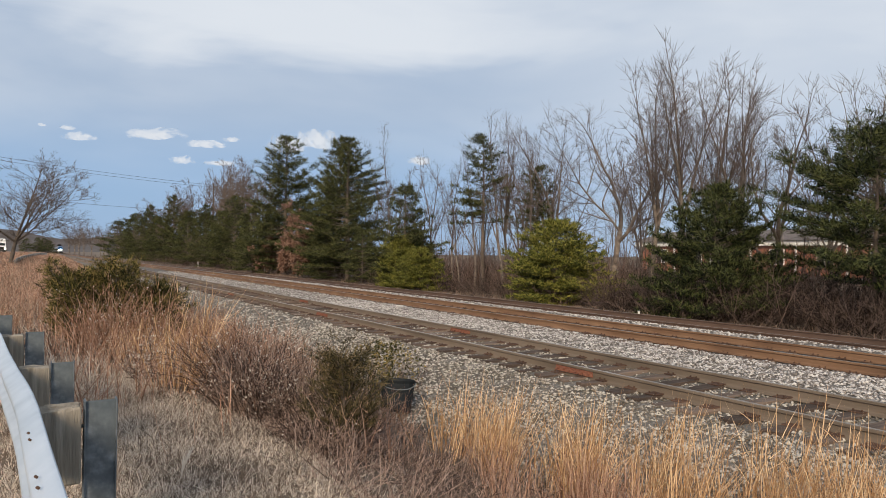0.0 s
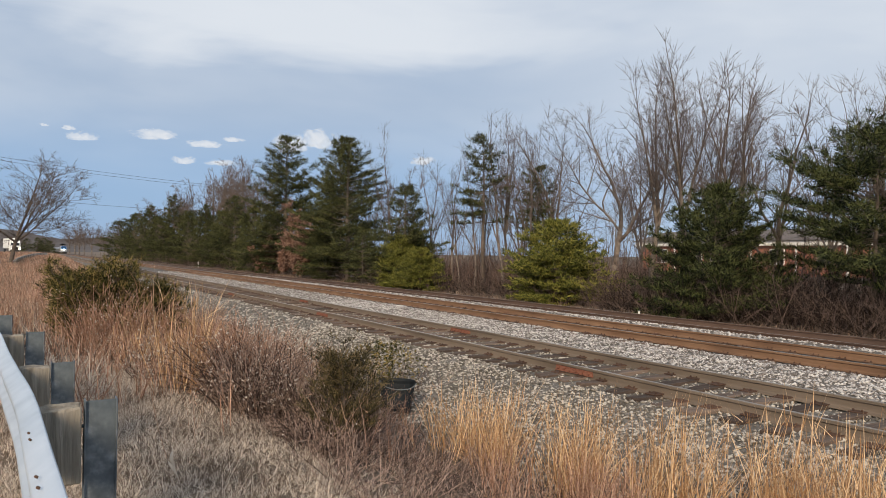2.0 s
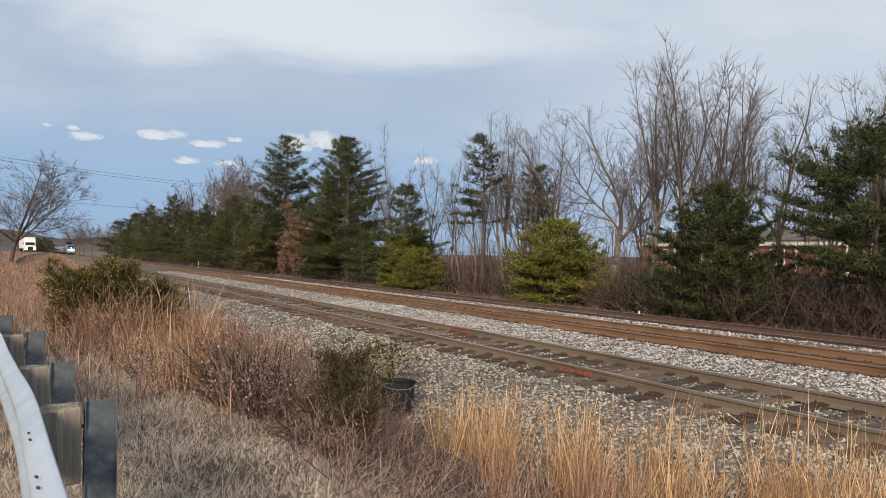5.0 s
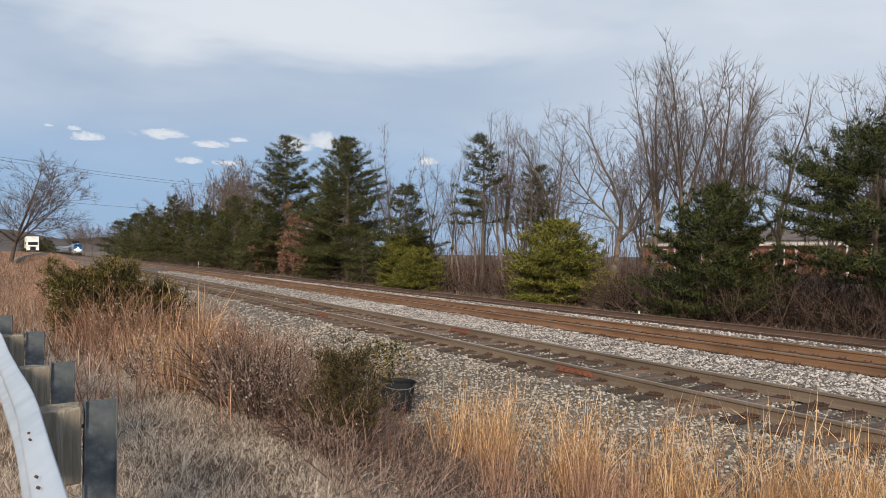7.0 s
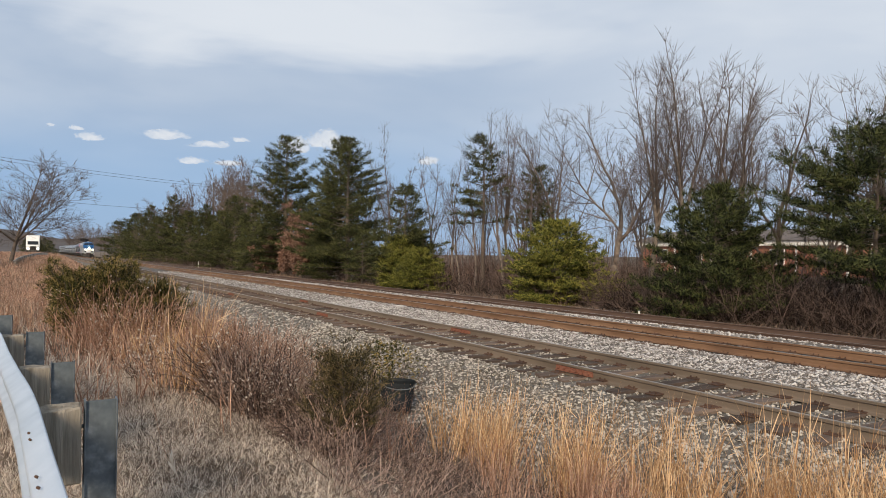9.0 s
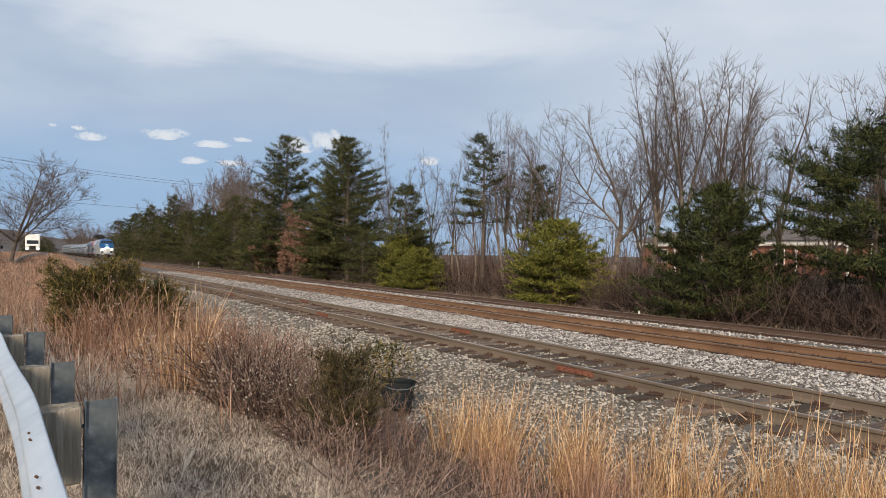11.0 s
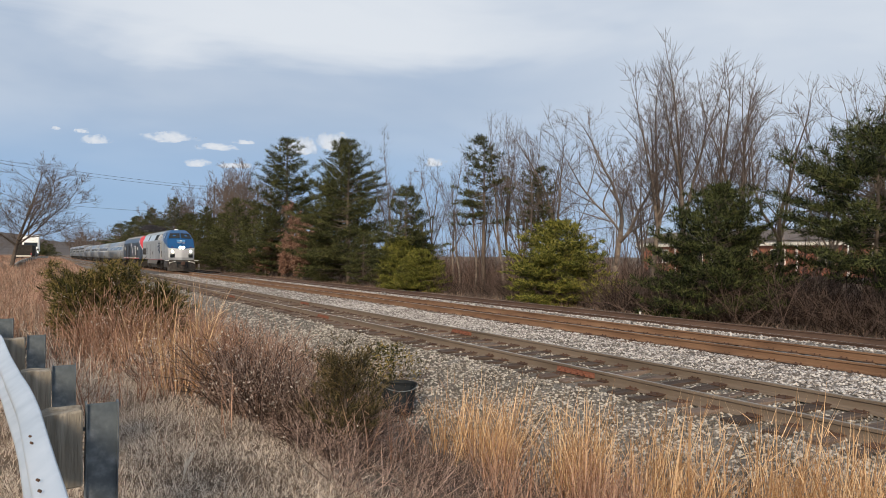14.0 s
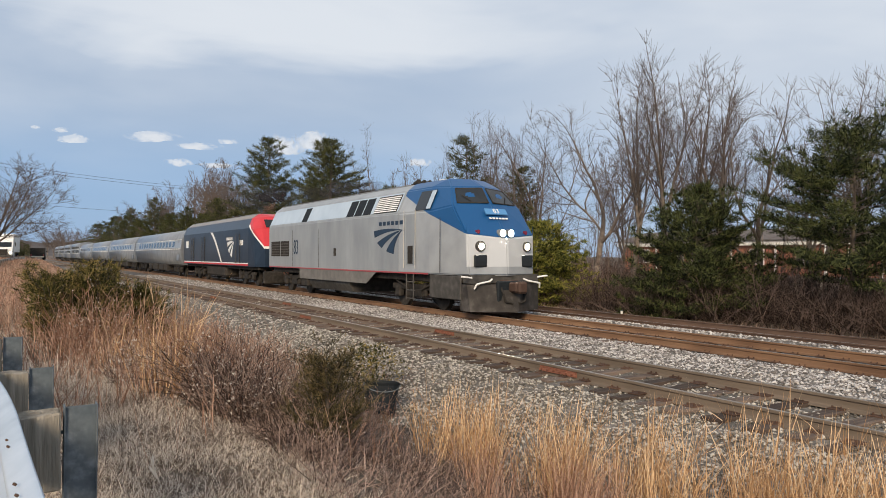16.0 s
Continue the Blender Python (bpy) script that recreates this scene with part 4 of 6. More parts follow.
def thicket(name, x, y, r, h, n, seed, material, label, seeds=0, arch=.5, group=""):
    """A many-stemmed dead bush: stems from one base, twigs on them, and pale seed heads."""
    rng = np.random.default_rng(seed)
    t = new(name)
    tagged(t, label, "bush", group)
    z = float(gz(x, y))
    t.location = (x, y, z)
    s = Soup()
    a, q = rng.uniform(0, 6.283, n), np.sqrt(rng.uniform(0, 1, n)) * r * .65
    A = np.stack([np.cos(a) * q, np.sin(a) * q, np.zeros(n) - .03], -1)
    A[:, 2] += gz(A[:, 0] + x, A[:, 1] + y) - z
    d = rng.normal(0, .33, (n, 3)) + np.stack([np.cos(a) * q / r * .7, np.sin(a) * q / r * .7, np.ones(n)], -1)
    d /= np.linalg.norm(d, axis=1, keepdims=True)
    ln = h * rng.uniform(.45, 1.05, n)
    mid = A + d * (ln * .55)[:, None]
    d2 = d + rng.normal(0, arch * .6, (n, 3)); d2[:, 2] -= arch * .3; d2 /= np.linalg.norm(d2, axis=1, keepdims=True)
    tip = mid + d2 * (ln * .45)[:, None]
    rods(s, A, mid, .0045, .0035); rods(s, mid, tip, .0035, .0018)
    tw = []
    for k in range(7):
        f = rng.uniform(0, 1, n)[:, None]
        P = mid + (tip - mid) * f if k % 2 else A + (mid - A) * (.35 + .65 * f)
        dd = d + rng.normal(0, .6, (n, 3)); dd /= np.linalg.norm(dd, axis=1, keepdims=True)
        Q = P + dd * (ln * rng.uniform(.10, .28, n))[:, None]
        rods(s, P, Q, .0026, .0012)
        tw.append(Q)
    tagged(part("twig_mass", s.mesh("twig_mass"), material, t), kind="stuff")
    if seeds:
        Q = np.concatenate(tw); Q = Q[rng.integers(0, len(Q), seeds)]
        s = Soup()
        blades(s, Q, rng.normal(0, 1, (seeds, 3)), rng.uniform(.015, .036, seeds), .015, .2, rng, 1)
        tagged(part("seed_fluff", s.mesh("seed_fluff"), M["pale"], t, "pale dry seed heads"), kind="stuff")
    return t


def evergreen_shrub(name, x, y, h, w, seed, material, label, dens=3.0, size=.14, needles=9, blade=.012):
    t = conifer(name, seed, h, w, .02, material, label, dens, .45, .05, size, .34, needles, "", blade, .75)
    t["category"] = "shrub"
    t.location = (x, y, float(gz(x, y)) - .04)
    return t


def leaves(bush, r, h, n, seed):
    """Small leaves filling an uneven crown."""
    rng = np.random.default_rng(seed)
    a, q, z = rng.uniform(0, 6.283, n), np.sqrt(rng.uniform(0, 1, n)) * r, rng.uniform(.12, 1, n)
    k = (1 - .5 * np.abs(z - .6)) * (.75 + .35 * np.sin(3 * a + 5 * z))
    s = Soup()
    blades(s, np.stack([np.cos(a) * q * k, np.sin(a) * q * k, z * h], -1), rng.normal(0, 1, (n, 3)) + [0, 0, .5], rng.uniform(.035, .075, n), .026, .3, rng, 2)
    tagged(part("foliage", s.mesh("foliage"), M["shrub_green"], bush, "yellow-green small leaves"), kind="stuff")


def tuft_mesh(seed, h, n, spread=.12):
    rng = np.random.default_rng(seed)
    s = Soup()
    a, q = rng.uniform(0, 6.283, n), rng.uniform(0, 1, n) ** .6 * spread
    P = np.stack([np.cos(a) * q, np.sin(a) * q, np.full(n, -.03)], -1)
    D = rng.normal(0, .13, (n, 3)) + np.stack([np.cos(a) * q, np.sin(a) * q, np.ones(n)], -1)
    ln = h * rng.uniform(.35, 1.0, n)
    blades(s, P, D, ln, rng.uniform(.006, .0105, n), .26, rng, 4)
    # leaves and fluff along the stems
    Dn = D / np.linalg.norm(D, axis=1, keepdims=True)
    for k in range(3):
        f = rng.uniform(.3, .9, n)
        blades(s, P + Dn * (ln * f)[:, None] * .93, Dn + rng.normal(0, .25, (n, 3)), ln * rng.uniform(.1, .26, n), .005, .45, rng, 2)
    return s.mesh("tuft")


TUFTS = []


def broomsedge():
    """Tufts of golden grass along the ditch; each leans and sways by itself."""
    rng = np.random.default_rng(61)
    meshes = [tuft_mesh(70 + i, (1.05, 1.2, .9, 1.3, 1.0)[i], (34, 52, 26, 40, 60)[i], (.24, .16, .30, .2, .26)[i]) for i in range(5)]
    for me in meshes:
        me.materials.append(M["broom"])
    spots = []
    for k in range(40):
        y = 2.2 + 4.7 * rng.uniform(0, 1) ** 1.35
        x = 5.35 - .21 * (y - 2.2) + rng.normal(0, .22)
        spots.append((x, y))
    spots += [(5.3, 2.6), (5.25, 2.85), (5.35, 2.4), (5.15, 3.2), (5.2, 3.5), (4.4, 7.1), (4.45, 6.8), (4.4, 6.5), (1.5, 8.5), (1.56, 8.6), (1.62, 8.45), (1.15, 9.9), (1.25, 10.1), (2.2, 14.5), (2.4, 15.0), (2.1, 15.6), (4.6, 11.4), (4.5, 11.8)]
    for i, (x, y) in enumerate(spots):
        t = part("grass_tuft", meshes[int(rng.integers(0, 5))], None)
        sc = rng.uniform(.85, 1.3)
        t.scale = (sc, sc, sc)
        tagged(t, "golden broomsedge tuft leaning in the wind by the ditch", "grass", "broomsedge tufts along the ditch")
        TUFTS.append((t, x, y, max(float(gz(x, y)), float(bed_z(x, y))) if x > 4.3 else float(gz(x, y)), float(rng.uniform(0, 360)), float(rng.uniform(0, 6.28)), x > 3))


def ditch():
    """Matted dead stems in the ditch and thin straw on the ballast's toe."""
    rng = np.random.default_rng(63)
    s = Soup()
    P = spread_pts(rng, 19000, 1.8, 4.75, 1.8, 12, lambda x, y: .35 + .65 * patchy(x, y, 1.3, 5))
    n = len(P)
    blades(s, P, rng.normal(0, .8, (n, 3)) * [1, 1, .3] + [0, 0, .5], rng.uniform(.15, .5, n) * (1 - .5 * smoothstep(6, 7, P[:, 1])), .006, .6, rng, 3)
    stuff("ditch_stems", s, M["bramble"], "matted grey-brown dead stems in the ditch", "weeds")
    s = Soup()
    P = spread_pts(rng, 4600, 3.3, 4.8, 1.4, 5.3, lambda x, y: smoothstep(.25, .7, patchy(x, y, 1.1, 2)) * (1 - smoothstep(4.3, 4.8, x)))
    n = len(P)
    blades(s, P, rng.normal(0, .16, (n, 3)) + [0, 0, 1], rng.uniform(.25, .75, n), .0055, .35, rng, 4)
    stuff("ditch_straw", s, M["weed"], "thin brownish straw standing along the ditch")


def black_tub():
    """A black plastic tub half buried at the toe of the ballast."""
    t = new("tub")
    tagged(t, "black plastic tub half buried in the ballast's toe", "tub")
    bm = bmesh.new()
    rings = []
    for k, (z, r) in enumerate(((0, .19), (.02, .21), (.20, .225), (.40, .24), (.43, .26), (.46, .26), (.46, .235), (.10, .20))):
        ring = []
        for i in range(20):
            a = 2 * math.pi * i / 20
            f = 1 / (abs(math.cos(a)) ** 3 + abs(math.sin(a)) ** 3) ** (1 / 3)
            ring.append(bm.verts.new((math.cos(a) * r * f, math.sin(a) * r * f * .9, z + .012 * math.sin(3 * a + k))))
        rings.append(ring)
    for A, B in zip(rings, rings[1:]):
        for i in range(20):
            bm.faces.new((A[i], A[(i + 1) % 20], B[(i + 1) % 20], B[i]))
    bm.faces.new(rings[0][::-1]); bm.faces.new(rings[-1])
    part("body", bm, M["black"], t)
    h = bmesh.new()
    for i in range(10):
        a0, a1 = math.pi * i / 10, math.pi * (i + 1) / 10
        cyl(h, (.25 * math.cos(a0), -.24, .42 - .12 * math.sin(a0)), (.25 * math.cos(a1), -.24, .42 - .12 * math.sin(a1)), .007, 6)
    part("handle", h, M["galv_dark"], t, "thin wire handle")
    t.matrix_basis = pose(4.78, 9.5, -.57, -15, 5, -27) @ Matrix.Diagonal((1.1, 1.1, 1.05, 1))


def marker(x, y, h, z):
    t = new("marker_post")
    tagged(t, "short white marker post beside the far track", "marker post")
    part("post", boxed((0, 0, h / 2), (.09, .05, h), .012), PW, t)
    part("cap", boxed((0, 0, h + .015), (.10, .06, .03), .008), M["galv_dark"], t)
    t.location = (x, y, z)


def paint(name, col, rough=.45, metal=0.0, var=.12):
    lo = tuple(c * (1 - var) for c in col)
    hi = tuple(min(1, c * (1 + var)) for c in col)
    return mat(name, [lo, col, hi], 2.5, rough, .03, 30, metal, spec=.4)


PW = paint("white_paint", (.74, .74, .72))

def stalk():
    """A pale feathery seed stalk that tosses in the wind."""
    rng = np.random.default_rng(64)
    s = Soup()
    P = np.zeros((14, 3)); P[:, 2] = np.linspace(.06, .17, 14)
    blades(s, np.zeros((2, 3)), [(0, 0, 1.0), (.03, .02, 1.0)], .22, .008, .05, rng, 3)
    blades(s, P, rng.normal(0, .22, (14, 3)) + [0, 0, 1], .09, .014, .15, rng, 2)
    o = part("grass_stalk", s.mesh("grass_stalk"), M["pale"])
    return tagged(o, "pale feathery grass stalk tossing above short grass", "grass")


STALK = stalk()
lawn()
field()
thicket("bramble_bush", 2.25, 7.4, .9, 1.0, 620, 81, M["bramble"], "dark leafless bramble bush with pale seed heads", 1800, .55)
thicket("bramble_bush", 2.6, 6.6, .5, .7, 380, 82, M["bramble"], "low dark tangle of dead brambles in the ditch", 150, .8)
thicket("bramble_bush", 2.2, 5.75, .45, .42, 200, 99, M["bramble"], "low dark bramble tangle spilling over the verge", 60, .9)
thicket("weed_bush", 2.3, 8.6, .8, 1.0, 420, 101, M["weed"], "feathery reddish brown dead weeds behind brambles", 0, .3)
thicket("weed_bush", 2.3, 10.2, 1.0, 1.0, 230, 83, M["weed"], "pinkish brown dead weed clump on the verge", 200, .35)
thicket("weed_bush", 1.45, 9.2, .7, .62, 150, 84, M["bramble"], "dark dead weeds with pale seed heads", 1500, .5)
thicket("weed_bush", 2.7, 9.2, .8, .95, 220, 87, M["weed"], "reddish brown dead weed clump above the ditch", 150, .35)
thicket("weed_bush", 2.3, 14.8, 1.3, 1.1, 300, 85, M["weed"], "tall pinkish dead grass clump", 0, .3)
thicket("weed_bush", 1.4, 11.6, .3, 1.15, 110, 96, M["weed"], "feathery dead goldenrod plume by the cedar", 250, .25)
thicket("weed_bush", .75, 11.6, .3, 1.0, 70, 97, M["weed"], "feathery dead goldenrod plume by the cedar", 250, .25)
thicket("weed_bush", .95, 11.4, .3, 1.2, 110, 86, M["weed"], "tall feathery dead goldenrod before the cedar shrub", 300, .3)
thicket("bramble_bush", 3.45, 6.6, .5, .3, 160, 88, M["bramble"], "grey dead stems drooping round the black tub", 100, .9)
evergreen_shrub("cedar_shrub", .55, 12.3, 1.0, 1.35, 91, M["shrub_green"], "olive green cedar shrub among brown weeds", 7, .13, 13, .013)
evergreen_shrub("cedar_shrub", 1.15, 12.4, 1.18, 1.2, 95, M["shrub_green"], "upright olive cedar shrub with feathery weeds before it", 7, .13, 13, .013)
evergreen_shrub("cedar_shrub", 1.8, 12.8, .9, 1.15, 92, M["shrub_green"], "small olive cedar shrub with brownish tips", 7, .13, 13, .013)
evergreen_shrub("cedar_shrub", 2.5, 6.05, .8, .8, 93, M["seedling"], "dull green cedar seedling inside the brambles", 9, .09, 9, .007)
LEAFY = thicket("leafy_shrub", 5.1, 10.5, .55, 1.1, 70, 94, M["bramble"], "small yellow-green leafy shrub on the ballast's edge", 0, .5)
leaves(LEAFY, .62, 1.2, 1500, 98)
broomsedge()
ditch()
black_tub()
marker(20.6, 19.6, .55, -.85)
marker(21.2, 109, 1.0, -.6)


# ---- road, pole, wires, vehicles' surroundings, building ----
def road_x(y):
    return np.interp(y, [-60, 40, 80, 100, 115, 130, 145, 180, 210, 250, 320, 500], [-6.0, -6.0, -5.8, -5.0, -3.4, -1.2, .2, .3, -.8, -5.5, -17, -65])


def road():
    ys = np.concatenate([np.arange(-60, 60, 6), np.arange(60, 500, 10)])
    V, T = [], []
    for y in ys:
        c = float(road_x(y))
        for dx in (-4.2, -2, 0, 2, 4.2):
            V.append((c + dx, y, float(gz(c + dx, y)) + .02 + (.05 if abs(dx) < 4 else 0)))
    for i in range(len(ys) - 1):
        for k in range(4):
            a = i * 5 + k
            T += [(a, a + 1, a + 6), (a, a + 6, a + 5)]
    tagged(part("road", tri_mesh("road", V, T), M["asphalt"]), "grey asphalt country road", "road", kind="structure")
    far = new("guard_rail")
    tagged(far, "pale guard rail along the distant road", "guard rail")
    V, F = [], []
    for i, y in enumerate(range(62, 120, 4)):
        x = float(road_x(y)) + 4.4
        z = float(gz(x, y)) + .48
        V += [(x - .03, y, z - .15), (x + .03, y, z - .15), (x + .03, y, z + .15), (x - .03, y, z + .15)]
        if i:
            for k in range(4):
                a, b = 4 * i + k, 4 * i + (k + 1) % 4
                F.append((a - 4, b - 4, b, a))
    me = bpy.data.meshes.new("beam"); me.from_pydata(V, [], F)
    part("beam", me, M["dull_rail"], far)
    for y in range(62, 116, 4):
        x = float(road_x(y)) + 4.4
        part("post", boxed((x + .1, y, float(gz(x, y)) + .28), (.09, .09, .6)), M["post_wood"], far)


def pole_and_wires():
    px, py = 25.5, 119.0
    t = new("utility_pole")
    tagged(t, "brown wooden utility pole among the trees", "utility pole")
    bm = bmesh.new(); cyl(bm, (0, 0, 0), (0, 0, 13.9), .13, 10, .09)
    part("shaft", bm, M["bark_dark"], t)
    part("crossarm", boxed((0, 0, 13.4), (1.2, .1, .12), .01, Matrix.Rotation(.6, 4, "Z")), M["bark_dark"], t)
    t.location = (px, py, float(gz(px, py)) - .05)
    for z0, z1, sag, dy in ((13.5, 20.2, 1.0, 0), (13.2, 19.8, 1.1, .8), (8.9, 12.6, .7, .3)):
        w = bpy.data.curves.new("wire", "CURVE")
        w.dimensions = "3D"; w.bevel_depth = .022; w.bevel_resolution = 1
        sp = w.splines.new("POLY"); sp.points.add(16)
        a, b = Vector((px, py + dy, z0 - .4)), Vector((-32, 127, z1))
        for i in range(17):
            f = i / 16
            p = a.lerp(b, f); p.z -= sag * 4 * f * (1 - f)
            sp.points[i].co = (*p, 1)
        ob = new("wire", w); w.materials.append(M["wire"])
        tagged(ob, "thin dark overhead wire across the sky", "wire", "overhead wires")


def brick_building():
    """Long brick building with white fascia behind the woods."""
    b = new("brick_building")
    tagged(b, "long red brick building with white fascia behind trees", "building")
    brick = mat("red_brick", [(.20, .085, .06), (.30, .13, .09), (.36, .17, .12)], 6, .9, .3)
    roofm = mat("brown_shingle_roof", [(.10, .085, .08), (.15, .13, .12)], 4, .9, .3)
    glass = paint("dark_window_glass", (.03, .035, .04), .12)
    part("wall", boxed((5, 22.5, 1.4), (10, 62, 2.8), .02), brick, b, "red brick wall")
    part("fascia", boxed((4.85, 22.5, 3.05), (10.7, 62.6, .5), .03), PW, b, "white fascia board")
    bm = bmesh.new(); prism(bm, [(-.8, 3.305), (10.8, 3.305), (5, 4.6)], 1, -9.2, 54.2)
    part("roof", bm, roofm, b, "low brown shingle roof")
    for k in range(13):
        y = -5 + 4.6 * k
        w = part("window", boxed((-.03, y, 1.75), (.08, 1.5, 1.5), .01), PW, b, "white framed window")
        for s in (-.36, .36):
            part("pane", boxed((-.08, y + s, 1.75), (.03, .62, 1.3)), glass, w)
    for k in range(12):
        part("column", boxed((-.7, -2.7 + 4.6 * k, 1.4), (.16, .16, 2.8), .02), PW, b, "white porch column")
    b.location = (60, 3.5, .22)


CLOUDS = []


def clouds():
    """Small fair-weather clouds far off, drifting slowly: flattened soft bodies."""
    bm = bmesh.new(); bmesh.ops.create_icosphere(bm, subdivisions=4, radius=1)
    shapes = []
    for k in range(4):
        me = bpy.data.meshes.new("cloud"); bm.to_mesh(me)
        for v in me.vertices:
            c = v.co.copy()
            f = 1 + .42 * noise.noise(c * 1.3 + Vector((k * 7.3, 0, 2))) + .22 * noise.noise(c * 3.4 + Vector((0, k * 5.1, 0)))
            v.co = c * f
            if v.co.z < 0:
                v.co.z *= .55
        me.materials.append(M["cloud"])
        shapes.append(me)
    bm.free()
    right, fwd = np.array([.8616, -.5075, 0]), np.array([.5075, .8616, 0])
    for a, b, w, h in ((-.419, .170, 150, 30), (-.527, .166, 84, 26), (-.546, .179, 40, 14), (-.350, .157, 110, 22), (-.378, .133, 74, 22), (-.308, .164, 56, 14), (-.225, .158, 100, 52), (-.183, .164, 110, 56),
                       (-.034, .136, 70, 24), (-.583, .183, 22, 10), (-.322, .130, 100, 16)):
        f = 2400.0
        k = f / 1220
        o = new("cloud", shapes[len(CLOUDS) % 4])
        o.scale = (w * k * .42, h * k * .55, h * k * .44)
        tagged(o, "small white fair-weather cloud low in the sky", "cloud", "small clouds")
        CLOUDS.append((o, fwd * f + right * a * f + np.array([0, 0, b * f])))


road()
pole_and_wires()
brick_building()
clouds()
# ---- the train ----
T_ = {
    "silver": mat("silver_grey_body_paint", [(.225, .25, .275), (.285, .312, .335), (.36, .39, .415)], 1.5, .38, .02, 30, .15, stretch=(1, 1, .4)),
    # pale grey with the blue of the reflected sky mixed into it
    "pale": mat("pale_grey_with_sky_tint", [(.34, .43, .53), (.44, .53, .62)], 2, .3, .02),
    "blue": paint("cab_blue_paint", (.012, .08, .225), .32),
    "roof": paint("grey_roof", (.20, .21, .22), .7),
    "navy": mat("dark_navy_body_paint", [(.010, .019, .035), (.016, .029, .05), (.025, .042, .07)], 1.5, .3, .02),
    "red": paint("red_paint", (.50, .035, .045), .35),
    "stripe_red": paint("dull_red_stripe", (.34, .06, .07), .5),
    "under": mat("grimy_dark_running_gear", [(.011, .010, .009), (.028, .025, .022), (.06, .052, .045)], 6, .85, .3),
    "grime": mat("grey_grimy_skirt", [(.03, .029, .028), (.06, .057, .053), (.105, .10, .094)], 5, .7, .15),
    "glass": paint("dark_cab_glass", (.018, .022, .026), .07, 0, .2),
    "white": PW,
    "logo": paint("dark_blue_emblem", (.014, .035, .07), .6),
    "steel": mat("fluted_stainless_steel", [(.20, .22, .24), (.28, .30, .325), (.35, .375, .40)], 1.2, .32, .02, 30, .5),
    "band": mat("blue_grey_window_band", [(.22, .26, .31), (.30, .34, .39)], 2, .35, .02),
    "lamp": glow("lit_headlight", (1.0, .86, .66), 260.0),
    "lamp_dim": glow("lit_ditch_light", (1.0, .88, .70), 60.0),
    "rusty": paint("brown_rusty_coupler", (.055, .032, .024), .8),
    "marker": paint("dark_red_lens", (.16, .02, .04), .2),
    "shoulder": paint("light_grey_roof_edge", (.24, .23, .225), .6),
    "skirt": mat("grey_dusty_skirt", [(.10, .098, .094), (.15, .146, .14), (.20, .195, .185)], 3, .7, .1),
    "plow": mat("scuffed_dark_plow_steel", [(.02, .018, .017), (.043, .039, .036), (.115, .106, .10)], 4, .7, .15),
    "lens": paint("clear_lens", (.55, .52, .45), .15),
    "board": glow("blue_number_board", (.07, .22, .45), .08),
}


def add_flutes(m, per_metre=14, strength=.5):
    """Horizontal ribs pressed into the steel."""
    nt = m.node_tree
    w = nt.nodes.new("ShaderNodeTexWave")
    w.wave_type, w.bands_direction = "BANDS", "Z"
    w.inputs["Scale"].default_value = per_metre / 2
    tc = nt.nodes.new("ShaderNodeTexCoord")
    nt.links.new(tc.outputs["Object"], w.inputs["Vector"])
    b = nt.nodes.new("ShaderNodeBump"); b.inputs["Strength"].default_value = strength; b.inputs["Distance"].default_value = .01
    nt.links.new(w.outputs["Fac"], b.inputs["Height"])
    nt.links.new(b.outputs[0], nt.nodes["Principled BSDF"].inputs["Normal"])


add_flutes(T_["steel"])


def cab_paint():
    """Blue over silver, parted by a line that drops in a V over the nose and climbs along the side."""
    m = mat("blue_and_silver_cab_paint", [(.26, .285, .31), (.32, .345, .37), (.38, .41, .435)], 1.5, .32, .02, 30, .1)
    nt = m.node_tree
    L = nt.links.new
    b = nt.nodes["Principled BSDF"]
    base = b.inputs["Base Color"].links[0].from_socket
    tc = nt.nodes.new("ShaderNodeTexCoord")
    sp = nt.nodes.new("ShaderNodeSeparateXYZ")
    L(tc.outputs["Object"], sp.inputs[0])

    def op(kind, a, b2):
        n = nt.nodes.new("ShaderNodeMath"); n.operation = kind
        for i, v in enumerate((a, b2)):
            if isinstance(v, (int, float)):
                n.inputs[i].default_value = v
            else:
                L(v, n.inputs[i])
        return n.outputs[0]
    ax = op("ABSOLUTE", sp.outputs[0], 0)
    front = op("ADD", op("MULTIPLY", ax, .17), 2.20)
    side = op("ADD", op("MULTIPLY", op("SUBTRACT", sp.outputs[1], 1.05), .34), 2.44)
    line = op("MAXIMUM", op("MINIMUM", front, 2.44), side)
    blue = op("GREATER_THAN", sp.outputs[2], line)
    whitef = op("MULTIPLY", op("LESS_THAN", sp.outputs[1], 1.03), op("GREATER_THAN", sp.outputs[2], 1.45))
    m1 = nt.nodes.new("ShaderNodeMix"); m1.data_type = "RGBA"
    L(whitef, m1.inputs[0]); L(base, m1.inputs[6]); m1.inputs[7].default_value = (.50, .525, .55, 1)
    m2 = nt.nodes.new("ShaderNodeMix"); m2.data_type = "RGBA"
    L(blue, m2.inputs[0]); L(m1.outputs[2], m2.inputs[6]); m2.inputs[7].default_value = (.012, .08, .225, 1)
    L(m2.outputs[2], b.inputs["Base Color"])
    return m


T_["cab"] = cab_paint()


